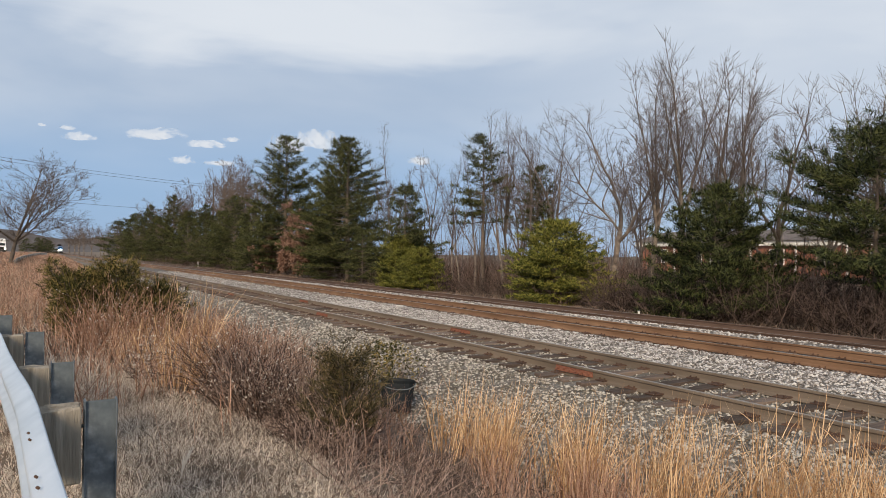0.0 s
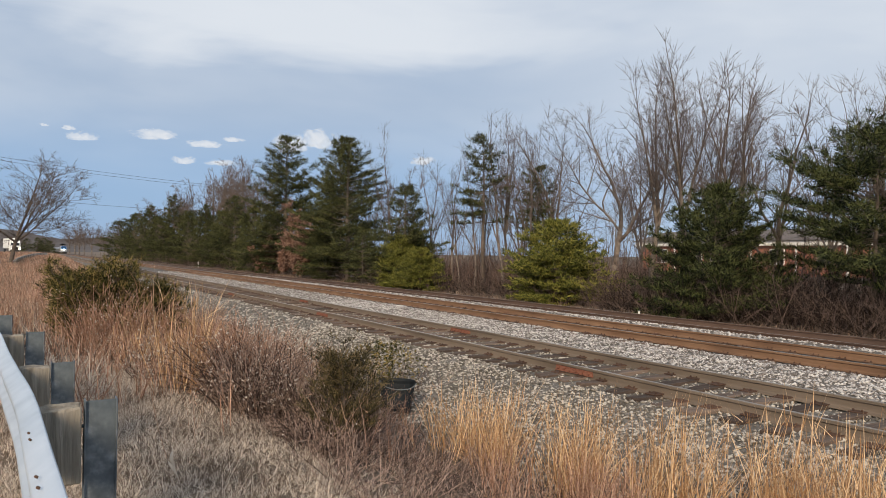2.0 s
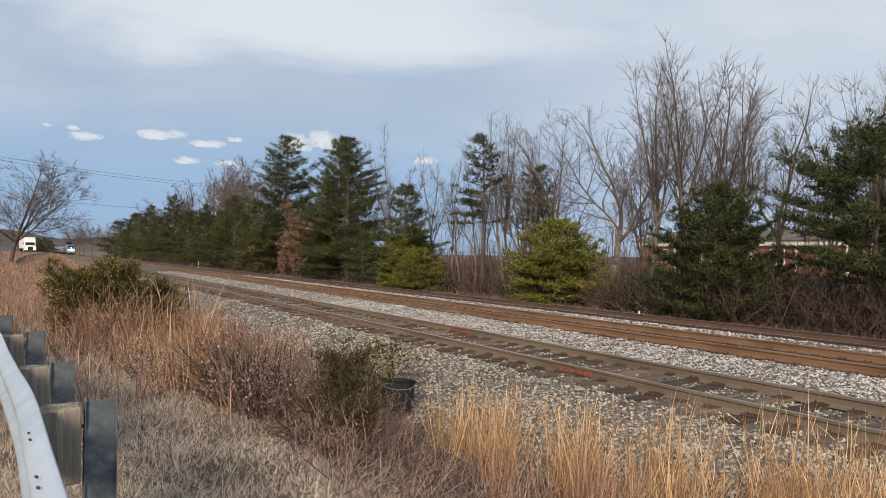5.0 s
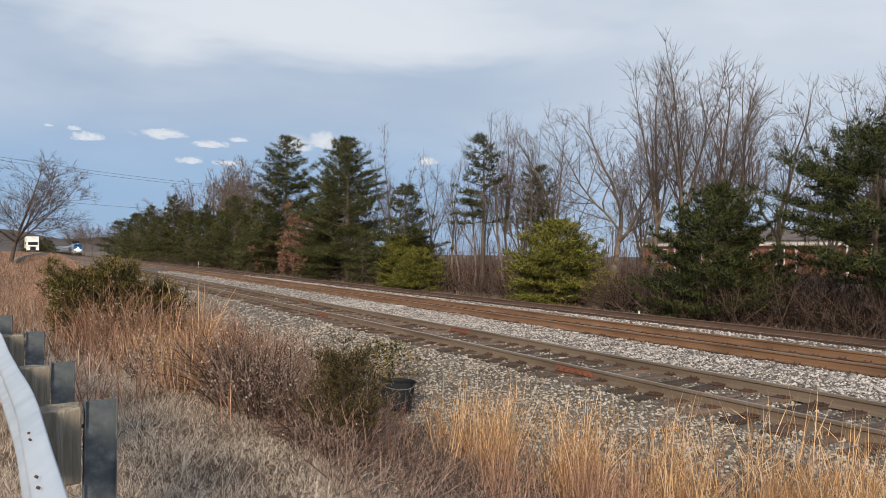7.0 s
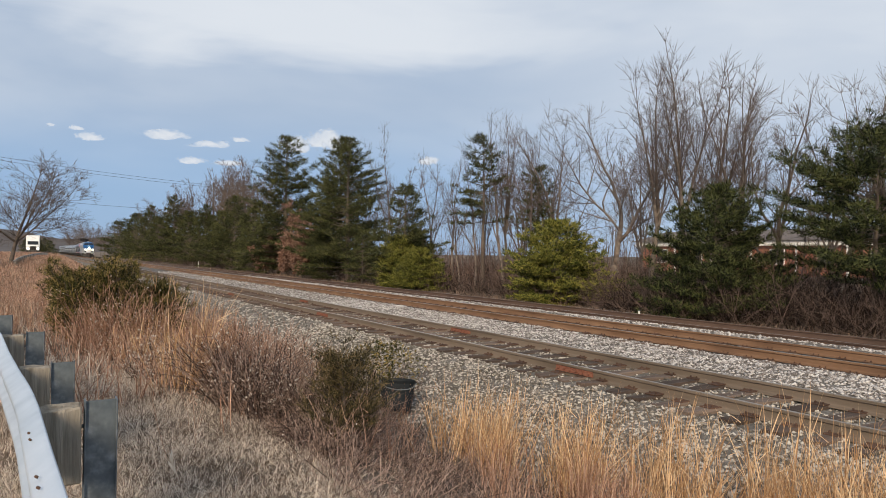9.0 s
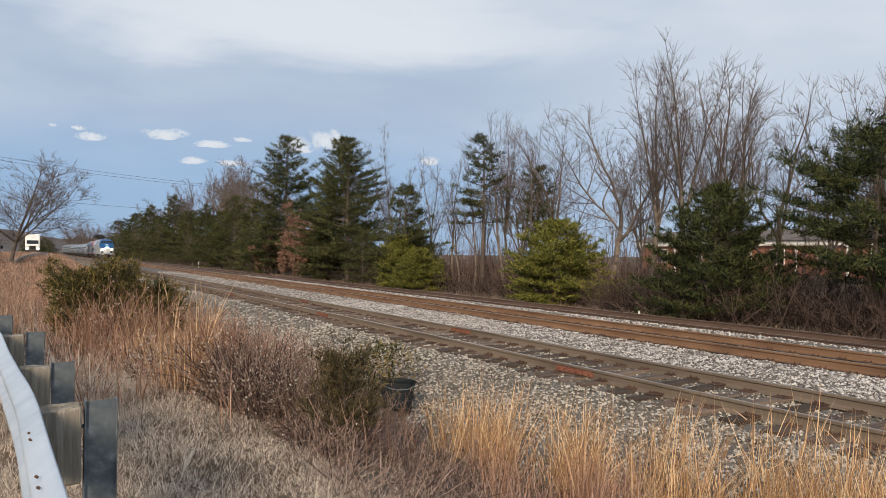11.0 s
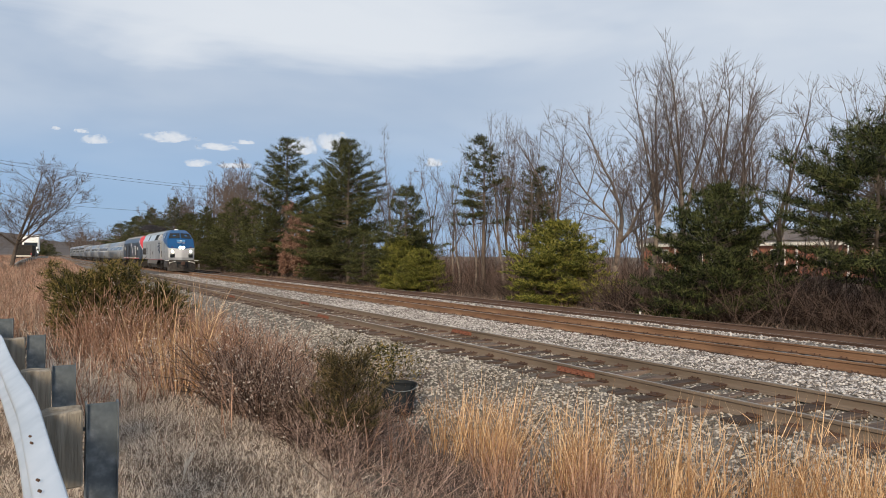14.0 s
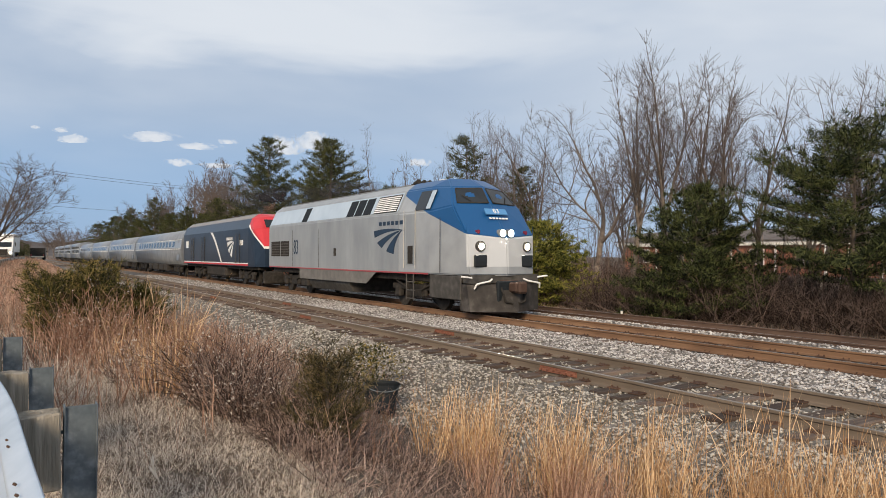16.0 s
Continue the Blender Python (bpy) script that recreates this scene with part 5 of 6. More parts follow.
def plate(bm, pts, thick, side):
    """A flat plate lying on a car side: pts are (x, y, z) corners, thick the distance that it stands proud outwards."""
    v = [Vector(p) for p in pts]
    n = (v[1] - v[0]).cross(v[2] - v[0]).normalized()
    if n.x * side < 0:
        n = -n
    A = [bm.verts.new(p) for p in v]
    B = [bm.verts.new(p + n * thick) for p in v]
    fs = [bm.faces.new(A), bm.faces.new(B)]
    k = len(v)
    for i in range(k):
        fs.append(bm.faces.new((A[i], A[(i + 1) % k], B[(i + 1) % k], B[i])))
    bmesh.ops.recalc_face_normals(bm, faces=fs)
    return bm


def on_side(side, x_low, z_low, x_high, z_high, y0, y1, za, zb, off=0.0):
    """Corners of a rectangle between heights za and zb on a sloping side that goes from (x_low, z_low) to (x_high, z_high)."""
    def x(z):
        return (x_low + (x_high - x_low) * (z - z_low) / (z_high - z_low) + off) * side
    return [(x(za), y0, za), (x(za), y1, za), (x(zb), y1, zb), (x(zb), y0, zb)]


def wheel_mesh():
    bm = bmesh.new()
    cyl(bm, (-.07, 0, 0), (.05, 0, 0), .51, 22)
    cyl(bm, (.05, 0, 0), (.08, 0, 0), .54, 22)
    cyl(bm, (-.10, 0, 0), (-.07, 0, 0), .16, 12)
    me = bpy.data.meshes.new("wheel"); bm.to_mesh(me); bm.free()
    me.materials.append(T_["under"])
    return me


WHEEL = wheel_mesh()


def bogie(parent, y, base, label="grimy four-wheel truck with coil springs", half=1.02):
    """Running gear: side frames, springs, axles and wheels."""
    bm = bmesh.new()
    for s in (-1, 1):
        box(bm, (s * half, 0, .70), (.14, base + .9, .20), .03)
        box(bm, (s * (half + .02), 0, .50), (.16, .9, .28), .03)
        for k in (-1, 1):
            box(bm, (s * half, k * base / 2, .52), (.22, .40, .36), .05)
            cyl(bm, (s * (half + .03), k * base * .22, .42), (s * (half + .03), k * base * .22, .85), .09, 10)
            cyl(bm, (s * (half + .13), k * .45, .62), (s * (half + .13), k * (.45 + base * .33), .9), .035, 8)
    box(bm, (0, 0, .62), (1.6, .5, .3), .03)
    b = part("truck", bm, T_["under"], parent, label, at=(0, y, 0))
    for k in (-1, 1):
        for s in (-1, 1):
            part("wheel", WHEEL, None, b, at=pose(s * .75, k * base / 2, .512, 0, 0, 180 if s > 0 else 0))
    return b


def glyphs(text, size, material, parent, m, name="number"):
    c = bpy.data.curves.new(name, "FONT")
    c.body, c.size, c.extrude, c.align_x, c.align_y = text, size, .003, "CENTER", "CENTER"
    tmp = bpy.data.objects.new("tmp", c)
    me = bpy.data.meshes.new_from_object(tmp)
    bpy.data.objects.remove(tmp)
    me.materials.clear(); me.materials.append(material)
    o = part(name, me, None, parent)
    o.matrix_basis = m
    return o


def emblem(parent, side, x, y, z, wide, tall, material):
    """Three curved blades that fan out backwards and down from one point."""
    for a0, a1 in ((180, 196), (209, 225), (237, 253)):
        n = 8

        def edge(a, f):
            p, q = radians(a), radians(a - 16)
            u = 2 * f * (1 - f) * .52 * math.cos(q) + f * f * math.cos(p)
            w = 2 * f * (1 - f) * .52 * math.sin(q) + f * f * math.sin(p)
            return u * wide, w * tall
        pts = [edge(a0, i / n) for i in range(1, n + 1)] + [edge(a1, i / n) for i in range(n, 0, -1)] + [(0, 0)]
        bm = bmesh.new()
        plate(bm, [(x * side, y - u, z + w) for u, w in pts], .006, side)
        part("emblem", bm, material, parent)


def bars(parent, side, x, y, z, w, h, n, material, name="lettering_bar"):
    """Lettering that stays plain: a row of small bars."""
    for k in range(n):
        y0 = y + w * k / n
        bm = bmesh.new()
        plate(bm, [(x * side, y0, z), (x * side, y0 + w / n * .7, z), (x * side, y0 + w / n * .7, z + h), (x * side, y0, z + h)], .005, side)
        part(name, bm, material, parent)


def locomotive():
    t = new("locomotive")
    tagged(t, "silver diesel locomotive with blue sloping nose and lit headlights", "locomotive")
    # body: straight sides, slanting shoulders
    sec = [(-1.52, 1.16), (-1.52, 3.22), (-1.14, 4.02), (-.78, 4.26), (.78, 4.26), (1.14, 4.02), (1.52, 3.22), (1.52, 1.16)]
    bm = bmesh.new()
    ys = [5.2, 20.1]
    prism(bm, sec, 1, ys[0], ys[1])
    bmesh.ops.bevel(bm, geom=[e for e in bm.edges if abs(e.verts[0].co.y - e.verts[1].co.y) > 5], offset=.03, segments=2, affect="EDGES")
    part("carbody", bm, T_["silver"], t, "silver-grey steel body side")
    # shoulders, bluer by a sky reflection put into their colour, and roof skins
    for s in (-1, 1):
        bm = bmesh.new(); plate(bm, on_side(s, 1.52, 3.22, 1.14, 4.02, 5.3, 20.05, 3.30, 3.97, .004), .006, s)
        part("shoulder", bm, T_["pale"], t, "pale shoulder panel with sky reflection in its colour")
    part("roof_panel", boxed((0, 13.0, 4.28), (1.5, 14.6, .05), .015), T_["roof"], t, "dark grey roof")
    # cab and nose as one faceted hull, rounded a little
    half = [(0, .60, 1.18), (1.30, .92, 1.18), (0, .66, 2.30), (1.32, .98, 2.42), (0, .74, 2.42), (0, 1.50, 3.36), (1.36, 1.78, 3.32), (1.36, 1.05, 2.50),
            (0, 2.06, 4.00), (1.02, 2.38, 3.96), (0, 2.70, 4.28), (.74, 3.0, 4.29), (1.52, 3.0, 1.18), (1.52, 3.0, 3.20), (1.52, 5.22, 1.18), (1.52, 5.22, 3.22),
            (1.14, 3.5, 4.02), (1.14, 5.22, 4.02), (.78, 5.22, 4.29), (0, 5.22, 4.30)]
    bm = bmesh.new()
    vs = [bm.verts.new((sx * x, y, z)) for x, y, z in half for sx in ((1, -1) if x else (1,))]
    r = bmesh.ops.convex_hull(bm, input=vs)
    bmesh.ops.delete(bm, geom=[v for v in bm.verts if not v.link_faces], context="VERTS")
    bmesh.ops.recalc_face_normals(bm, faces=bm.faces)
    bmesh.ops.dissolve_limit(bm, angle_limit=radians(4), verts=bm.verts, edges=bm.edges)
    bmesh.ops.bevel(bm, geom=[e for e in bm.edges if e.is_manifold and e.calc_face_angle() > radians(9)], offset=.045, segments=2, affect="EDGES")
    part("cab", bm, T_["cab"], t, "blue and white faceted nose and cab")
    # windshield in two panes
    for s in (-1, 1):
        def front(x, f):
            lo, hi = Vector((0, 1.50, 3.36)).lerp(Vector((1.36, 1.78, 3.32)), x / 1.40), Vector((0, 2.06, 4.00)).lerp(Vector((1.02, 2.38, 3.96)), x / 1.40)
            p = lo.lerp(hi, f)
            return Vector((p.x * s, p.y - .012, p.z))
        bm = bmesh.new()
        q = [front(.10, .12), front(1.24, .12), front(1.26, .88), front(.10, .88)]
        d = Vector((0, -.73, .68)).normalized()
        A = [bm.verts.new(p) for p in q]; B = [bm.verts.new(p + d * .02) for p in q]
        bm.faces.new(A); bm.faces.new(B)
        for i in range(4):
            bm.faces.new((A[i], A[(i + 1) % 4], B[(i + 1) % 4], B[i]))
        bmesh.ops.recalc_face_normals(bm, faces=bm.faces)
        ws = part("windshield", bm, T_["glass"], t, "dark windshield pane")
        wp = bmesh.new(); cyl(wp, front(.7, .12) + d * .04, front(1.05, .5) + d * .04, .012, 6)
        part("wiper", wp, T_["under"], ws)
        fr = bmesh.new()
        for i in range(4):
            cyl(fr, q[i] + d * .012, q[(i + 1) % 4] + d * .012, .022, 6)
        part("frame", fr, T_["under"], ws, "dark rubber frame")
        # side window and its wind deflector, its sun-lit paleness put into the colour
        bm = bmesh.new(); plate(bm, on_side(s, 1.52, 3.22, 1.14, 4.02, 2.95, 4.0, 3.26, 3.90, .012), .012, s)
        sw = part("side_window", bm, T_["glass"], t, "dark cab side window")
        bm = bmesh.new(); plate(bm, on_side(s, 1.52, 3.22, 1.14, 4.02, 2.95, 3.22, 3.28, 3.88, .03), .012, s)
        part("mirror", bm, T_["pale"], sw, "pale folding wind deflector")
        # side door with handrails and ladder
        bm = bmesh.new(); plate(bm, [(1.522 * s, 3.95, 1.45), (1.522 * s, 4.6, 1.45), (1.522 * s, 4.6, 3.15), (1.522 * s, 3.95, 3.15)], .012, s)
        dr = part("door", bm, T_["silver"], t)
        for y in (3.87, 4.68):
            bm = bmesh.new(); cyl(bm, (1.57 * s, y, 1.35), (1.57 * s, y, 3.3), .013, 8)
            part("handrail", bm, T_["lens"], dr, "pale vertical handrail")
        # flat plate, its dark colour gives the shade of a step recess
        bm = bmesh.new(); plate(bm, [(1.536 * s, 4.1, 1.5), (1.536 * s, 4.45, 1.5), (1.536 * s, 4.45, 2.1), (1.536 * s, 4.1, 2.1)], .01, s)
        part("step_recess", bm, T_["under"], dr, "dark plate for the shade in a step recess")
        for z in (.35, .62, .90):
            bm = boxed((1.5 * s, 4.28, z), (.1, .5, .03), .006)
            part("step", bm, T_["grime"], t)
        for y in (4.03, 4.53):
            bm = bmesh.new(); cyl(bm, (1.54 * s, y, .3), (1.54 * s, y, 1.16), .018, 6)
            part("ladder_rail", bm, T_["grime"], t)
        # louvred intake: frame and slats
        bm = bmesh.new(); plate(bm, on_side(s, 1.52, 3.22, 1.14, 4.02, 5.4, 7.3, 3.30, 3.92, .012), .008, s)
        lv = part("louvre", bm, T_["under"], t, "slatted air intake")
        for k in range(8):
            z = 3.33 + .072 * k
            bm = bmesh.new(); plate(bm, on_side(s, 1.52, 3.22, 1.14, 4.02, 5.45, 7.25, z, z + .04, .026), .012, s)
            part("slat", bm, PW, lv)
        for y0, y1 in ((7.6, 8.3), (8.4, 9.1), (9.2, 9.9), (14.5, 15.2)):
            bm = bmesh.new(); plate(bm, on_side(s, 1.52, 3.22, 1.14, 4.02, y0, y1, 3.30, 3.92, .012), .01, s)
            part("side_grille", bm, M["black"], t, "black roof-side grille")
        for y0, y1 in ((16.9, 18.15), (18.25, 19.7)):
            bm = bmesh.new(); plate(bm, [(1.523 * s, y0, 1.72), (1.523 * s, y1, 1.72), (1.523 * s, y1, 2.46), (1.523 * s, y0, 2.46)], .012, s)
            gr = part("radiator_grille", bm, T_["under"], t, "dark brown radiator grille")
            for k in range(5):
                z = 1.78 + .13 * k
                bm = bmesh.new(); plate(bm, [(1.536 * s, y0 + .03, z), (1.536 * s, y1 - .03, z), (1.536 * s, y1 - .03, z + .05), (1.536 * s, y0 + .03, z + .05)], .012, s)
                part("slat", bm, T_["grime"], gr)
        bm = bmesh.new(); plate(bm, [(1.523 * s, 10.9, 1.75), (1.523 * s, 11.15, 1.75), (1.523 * s, 11.15, 2.08), (1.523 * s, 10.9, 2.08)], .01, s)
        part("filler_hatch", bm, T_["under"], t)
        for y in (2.3, 12.9, 16.4):
            bm = boxed((1.524 * s, y, 2.1), (.008, .025, 1.7))
            part("panel_seam", bm, T_["grime"], t)
        for z, h, m in ((1.17, .045, "stripe_red"),):
            bm = bmesh.new(); plate(bm, [(1.523 * s, 3.05, z), (1.523 * s, 20.05, z), (1.523 * s, 20.05, z + h), (1.523 * s, 3.05, z + h)], .005, s)
            part("stripe", bm, T_[m], t, "thin stripe along the sill")
        emblem(t, s, 1.525, 4.85, 2.66, 2.35, .88, T_["logo"])
        bars(t, s, 1.525, 4.85, 2.84, 2.0, .14, 6, T_["logo"])
        glyphs("83", .72, T_["logo"], t, Matrix.Translation((1.53 * s, 15.9, 2.12)) @ Euler((radians(90), 0, radians(90) * s)).to_matrix().to_4x4() @ Matrix.Diagonal((.95, 1.35, 1, 1)))
        # lights
        for x, z, r, m in ((.16, 2.46, .095, "lamp"),):
            hl = bmesh.new(); cyl(hl, (x * s, .67, z), (x * s, 1.05, z), r + .03, 16)
            h = part("headlight", hl, T_["roof"], t, "round twin headlight")
            b = bmesh.new(); cyl(b, (x * s, .655, z), (x * s, .69, z), r, 16)
            part("lens", b, T_["lamp"], h, "glowing headlight lens")
        hl = bmesh.new(); cyl(hl, (.92 * s, .78, 2.06), (.92 * s, 1.0, 2.06), .16, 16)
        h = part("ditch_light", hl, T_["grime"], t, "round ditch light")
        b = bmesh.new(); cyl(b, (.92 * s, .765, 2.06), (.92 * s, .79, 2.06), .095, 16)
        part("lens", b, T_["lamp_dim"], h, "glowing lens")
        b = bmesh.new(); cyl(b, (.95 * s, .90, 2.50), (.95 * s, 1.05, 2.50), .06, 12)
        part("marker_light", b, T_["marker"], t, "small dark red marker lamp")
        part("nose_opening", boxed((.92 * s, .83, 1.62), (.46, .12, .36), .02), T_["glass"], t, "dark square nose opening")
        # front steps and grab irons
        b = bmesh.new()
        for p, q in (((.75, .55, 1.02), (1.25, .55, .94)), ((1.25, .55, .94), (1.3, .62, .80)), ((.75, .55, 1.02), (.62, .62, 1.08))):
            cyl(b, (p[0] * s, p[1], p[2]), (q[0] * s, q[1], q[2]), .028, 8)
        part("grab_iron", b, PW, t, "white front grab iron")
        b = bmesh.new(); cyl(b, (1.3 * s, .75, 1.12), (1.72 * s, .72, 1.16), .026, 8)
        part("grab_iron", b, PW, t, "white side grab iron")
        bm = bmesh.new(); plate(bm, [(1.50 * s, 7.0, 1.17), (1.50 * s, 15.4, 1.17), (1.50 * s, 15.4, .72), (1.50 * s, 7.9, .72)], .012, s)
        part("body_skirt", bm, T_["skirt"], t, "silver-grey skirt above the fuel tank")
        part("side_skirt", boxed((1.40 * s, 2.15, .80), (.08, 1.9, .72), .02), T_["grime"], t, "grey front skirt")
    # number board on the nose
    part("number_board", boxed((0, 1.29, 3.14), (.86, .05, .24), .01, Matrix.Rotation(radians(-40), 4, "X")), T_["board"], t, "lit blue number board")
    glyphs("83", .26, PW, t, Matrix.Translation((0, 1.268, 3.158)) @ Matrix.Rotation(radians(50), 4, "X"))
    for k in range(6):
        part("lettering_bar", boxed((-.33 + .13 * k, 1.125, 2.93), (.09, .02, .06), 0, Matrix.Rotation(radians(-40), 4, "X")), PW, t)
    # pilot, plow, coupler
    bm = bmesh.new(); prism(bm, [(-1.35, .95), (-1.35, 1.2), (1.35, 1.2), (1.35, .95)], 1, .75, 1.2)
    part("pilot_beam", bm, T_["grime"], t)
    bm = bmesh.new()
    v = [(-1.42, .85, .92), (-.45, .42, .92), (.45, .42, .92), (1.42, .85, .92), (-1.36, .75, .12), (0, .12, .10), (1.36, .75, .12), (-1.42, 1.3, .92), (1.42, 1.3, .92), (-1.36, 1.3, .12), (1.36, 1.3, .12)]
    vs = [bm.verts.new(p) for p in v]
    bmesh.ops.convex_hull(bm, input=vs); bmesh.ops.recalc_face_normals(bm, faces=bm.faces)
    part("plow", bm, T_["plow"], t, "dark scuffed steel plow")
    bm = bmesh.new(); box(bm, (0, .30, .84), (.30, .62, .30), .05); box(bm, (.06, -.02, .84), (.34, .22, .36), .06); box(bm, (0, .55, .84), (.7, .15, .42), .03)
    # solid black block stands in for the shade inside the coupler opening
    part("coupler_shade_block", boxed((0, .44, .72), (1.15, .16, .62), .04), M["black"], t, "black block for the shade in the coupler opening")
    part("coupler", bm, T_["rusty"], t, "brown rusty knuckle coupler")
    for s in (-1, 1):
        b = bmesh.new()
        pts = [(s * .42, .52, 1.0), (s * .45, .25, .65), (s * .38, .22, .42), (s * .12, .2, .36)]
        for p, q in zip(pts, pts[1:]):
            cyl(b, p, q, .035, 8)
        part("air_hose", b, T_["under"], t)
    # under the frame
    bm = bmesh.new(); prism(bm, [(-1.36, 1.1), (-1.36, .6), (-1.15, .30), (1.15, .30), (1.36, .6), (1.36, 1.1)], 1, 9.8, 14.6)
    part("fuel_tank", bm, T_["grime"], t, "grey slanted fuel tank")
    part("underframe", boxed((0, 11.0, 1.05), (2.5, 18.2, .24), .02), T_["under"], t)
    part("battery_box", boxed((0, 14.9, .72), (2.9, .9, .7), .04), T_["under"], t)
    bogie(t, 4.6, 2.75); bogie(t, 17.2, 2.75)
    # roof gear
    part("exhaust_stack", boxed((0, 10.3, 4.36), (1.0, .9, .16), .03), T_["under"], t)
    for y in (15.6, 17.4):
        b = bmesh.new(); cyl(b, (0, y, 4.28), (0, y, 4.38), .68, 20)
        part("radiator_fan", b, T_["under"], t)
    for dx in (-.25, 0, .25):
        b = bmesh.new(); cyl(b, (dx, 6.3, 4.42), (dx, 5.9, 4.46), .05, 10, .09)
        part("horn", b, T_["under"], t)
    part("horn_bracket", boxed((0, 6.3, 4.35), (.7, .1, .12), .01), T_["under"], t)
    part("antenna_dome", boxed((0, 4.4, 4.36), (.4, .5, .12), .05), PW, t)
    return t


def second_locomotive():
    t = new("locomotive")
    tagged(t, "dark navy diesel locomotive with red nose and white slash", "locomotive")
    sec = [(-1.5, 1.12), (-1.5, 3.30), (-1.25, 3.85), (-.85, 4.12), (.85, 4.12), (1.25, 3.85), (1.5, 3.30), (1.5, 1.12)]
    bm = bmesh.new(); prism(bm, sec, 1, 3.2, 21.5)
    part("carbody", bm, T_["navy"], t, "dark navy body side")
    half = [(0, .75, 1.12), (1.15, 1.0, 1.12), (0, .75, 2.2), (1.15, 1.0, 2.2), (0, 1.7, 3.3), (1.05, 1.95, 3.3), (0, 2.5, 3.95), (.9, 2.7, 3.9), (1.5, 3.2, 1.12), (1.5, 3.2, 3.3), (1.25, 3.2, 3.85), (.85, 3.2, 4.12), (1.44, 2.0, 1.12), (1.42, 2.3, 3.2)]
    # navy hull; red nose and its white edge lie over it, parted by planes that climb backwards
    for grow_by, drop, m, nm, lab in ((1.0, None, "navy", "cab", "dark navy lower cab"), (1.004, -.13, "white", "nose_edge", "white curved edge of the nose colour"), (1.008, 0.0, "red", "nose", "bright red upper nose")):
        bm = bmesh.new()
        vs = [bm.verts.new((sx * x * grow_by, 3.2 + (y - 3.2) * grow_by, 2.6 + (z - 2.6) * grow_by)) for x, y, z in half for sx in ((1, -1) if x else (1,))]
        bmesh.ops.convex_hull(bm, input=vs)
        bmesh.ops.delete(bm, geom=[v for v in bm.verts if not v.link_faces], context="VERTS")
        if drop is not None:
            for co, no in (((0, 1.0, 2.2 + drop), (0, .62, -1)), ((0, 0, 2.25 + drop), (0, 0, -1))):
                bmesh.ops.bisect_plane(bm, geom=bm.verts[:] + bm.edges[:] + bm.faces[:], plane_co=co, plane_no=no, clear_outer=True)
        bmesh.ops.recalc_face_normals(bm, faces=bm.faces)
        part(nm, bm, T_[m], t, lab)
    part("windshield", boxed((0, 2.02, 3.55), (1.7, .05, .6), .02, Matrix.Rotation(radians(-42), 4, "X")), T_["glass"], t, "dark windshield")
    part("roof_panel", boxed((0, 12.5, 4.14), (1.66, 17.6, .06), .02), T_["roof"], t, "dull grey roof")
    for s in (-1, 1):
        for za, zb, xa, xb in ((3.87, 4.10, 1.25, .85),):
            bm = bmesh.new(); plate(bm, on_side(s, xa, za - .02, xb, zb + .02, 3.3, 21.4, za, zb, .002), .008, s)
            part("roof_shoulder", bm, T_["shoulder"], t, "light grey roof edge")
        bm = bmesh.new()
        ptl = []
        for i in range(9):
            f = i / 8
            ptl.append((1.503 * s, 12.6 - 3.0 * f ** .8 - .1, 3.28 - 2.0 * f))
        ptr = [(x, y - .22 - .32 * (1 - abs(z - 3.28) / 2.2), z) for x, y, z in ptl]
        plate(bm, ptl + ptr[::-1], .006, s)
        part("slash", bm, PW, t, "curved white slash")
        for z, h, m in ((1.16, .09, "red"), (1.26, .06, "white")):
            bm = bmesh.new(); plate(bm, [(1.503 * s, 3.2, z), (1.503 * s, 21.4, z), (1.503 * s, 21.4, z + h), (1.503 * s, 3.2, z + h)], .006, s)
            part("stripe", bm, T_[m], t, "stripe along the sill")
        emblem(t, s, 1.503, 6.3, 2.55, 1.6, .95, PW)
        bars(t, s, 1.503, 6.7, 2.68, 1.5, .17, 6, PW)
        bars(t, s, 1.503, 4.3, 2.35, .8, .3, 3, PW, "number_bar")
        for y in (5.0, 14.2, 17.8):
            bm = bmesh.new(); plate(bm, [(1.503 * s, y, 1.4), (1.503 * s, y + .65, 1.4), (1.503 * s, y + .65, 3.15), (1.503 * s, y, 3.15)], .01, s)
            dd = part("door", bm, T_["navy"], t)
            for k in (-.06, .71):
                b = bmesh.new(); cyl(b, (1.55 * s, y + k, 1.3), (1.55 * s, y + k, 3.0), .018, 6)
                part("handrail", b, T_["grime"], dd)
        bm = bmesh.new(); plate(bm, [(1.503 * s, 19.7, 2.3), (1.503 * s, 20.6, 2.3), (1.503 * s, 20.6, 2.8), (1.503 * s, 19.7, 2.8)], .006, s)
        part("emblem_panel", bm, PW, t)
    part("fuel_tank", boxed((0, 11.5, .75), (2.7, 5.2, .72), .12), T_["under"], t)
    part("underframe", boxed((0, 11.5, 1.04), (2.5, 19.5, .2), .02), T_["under"], t)
    bogie(t, 4.9, 2.7); bogie(t, 17.6, 2.7)
    part("plow", boxed((0, .85, .55), (2.6, .3, .7), .08), T_["under"], t)
    part("coupler", boxed((0, .35, .85), (.3, .9, .3), .05), M["joint"], t)
    return t


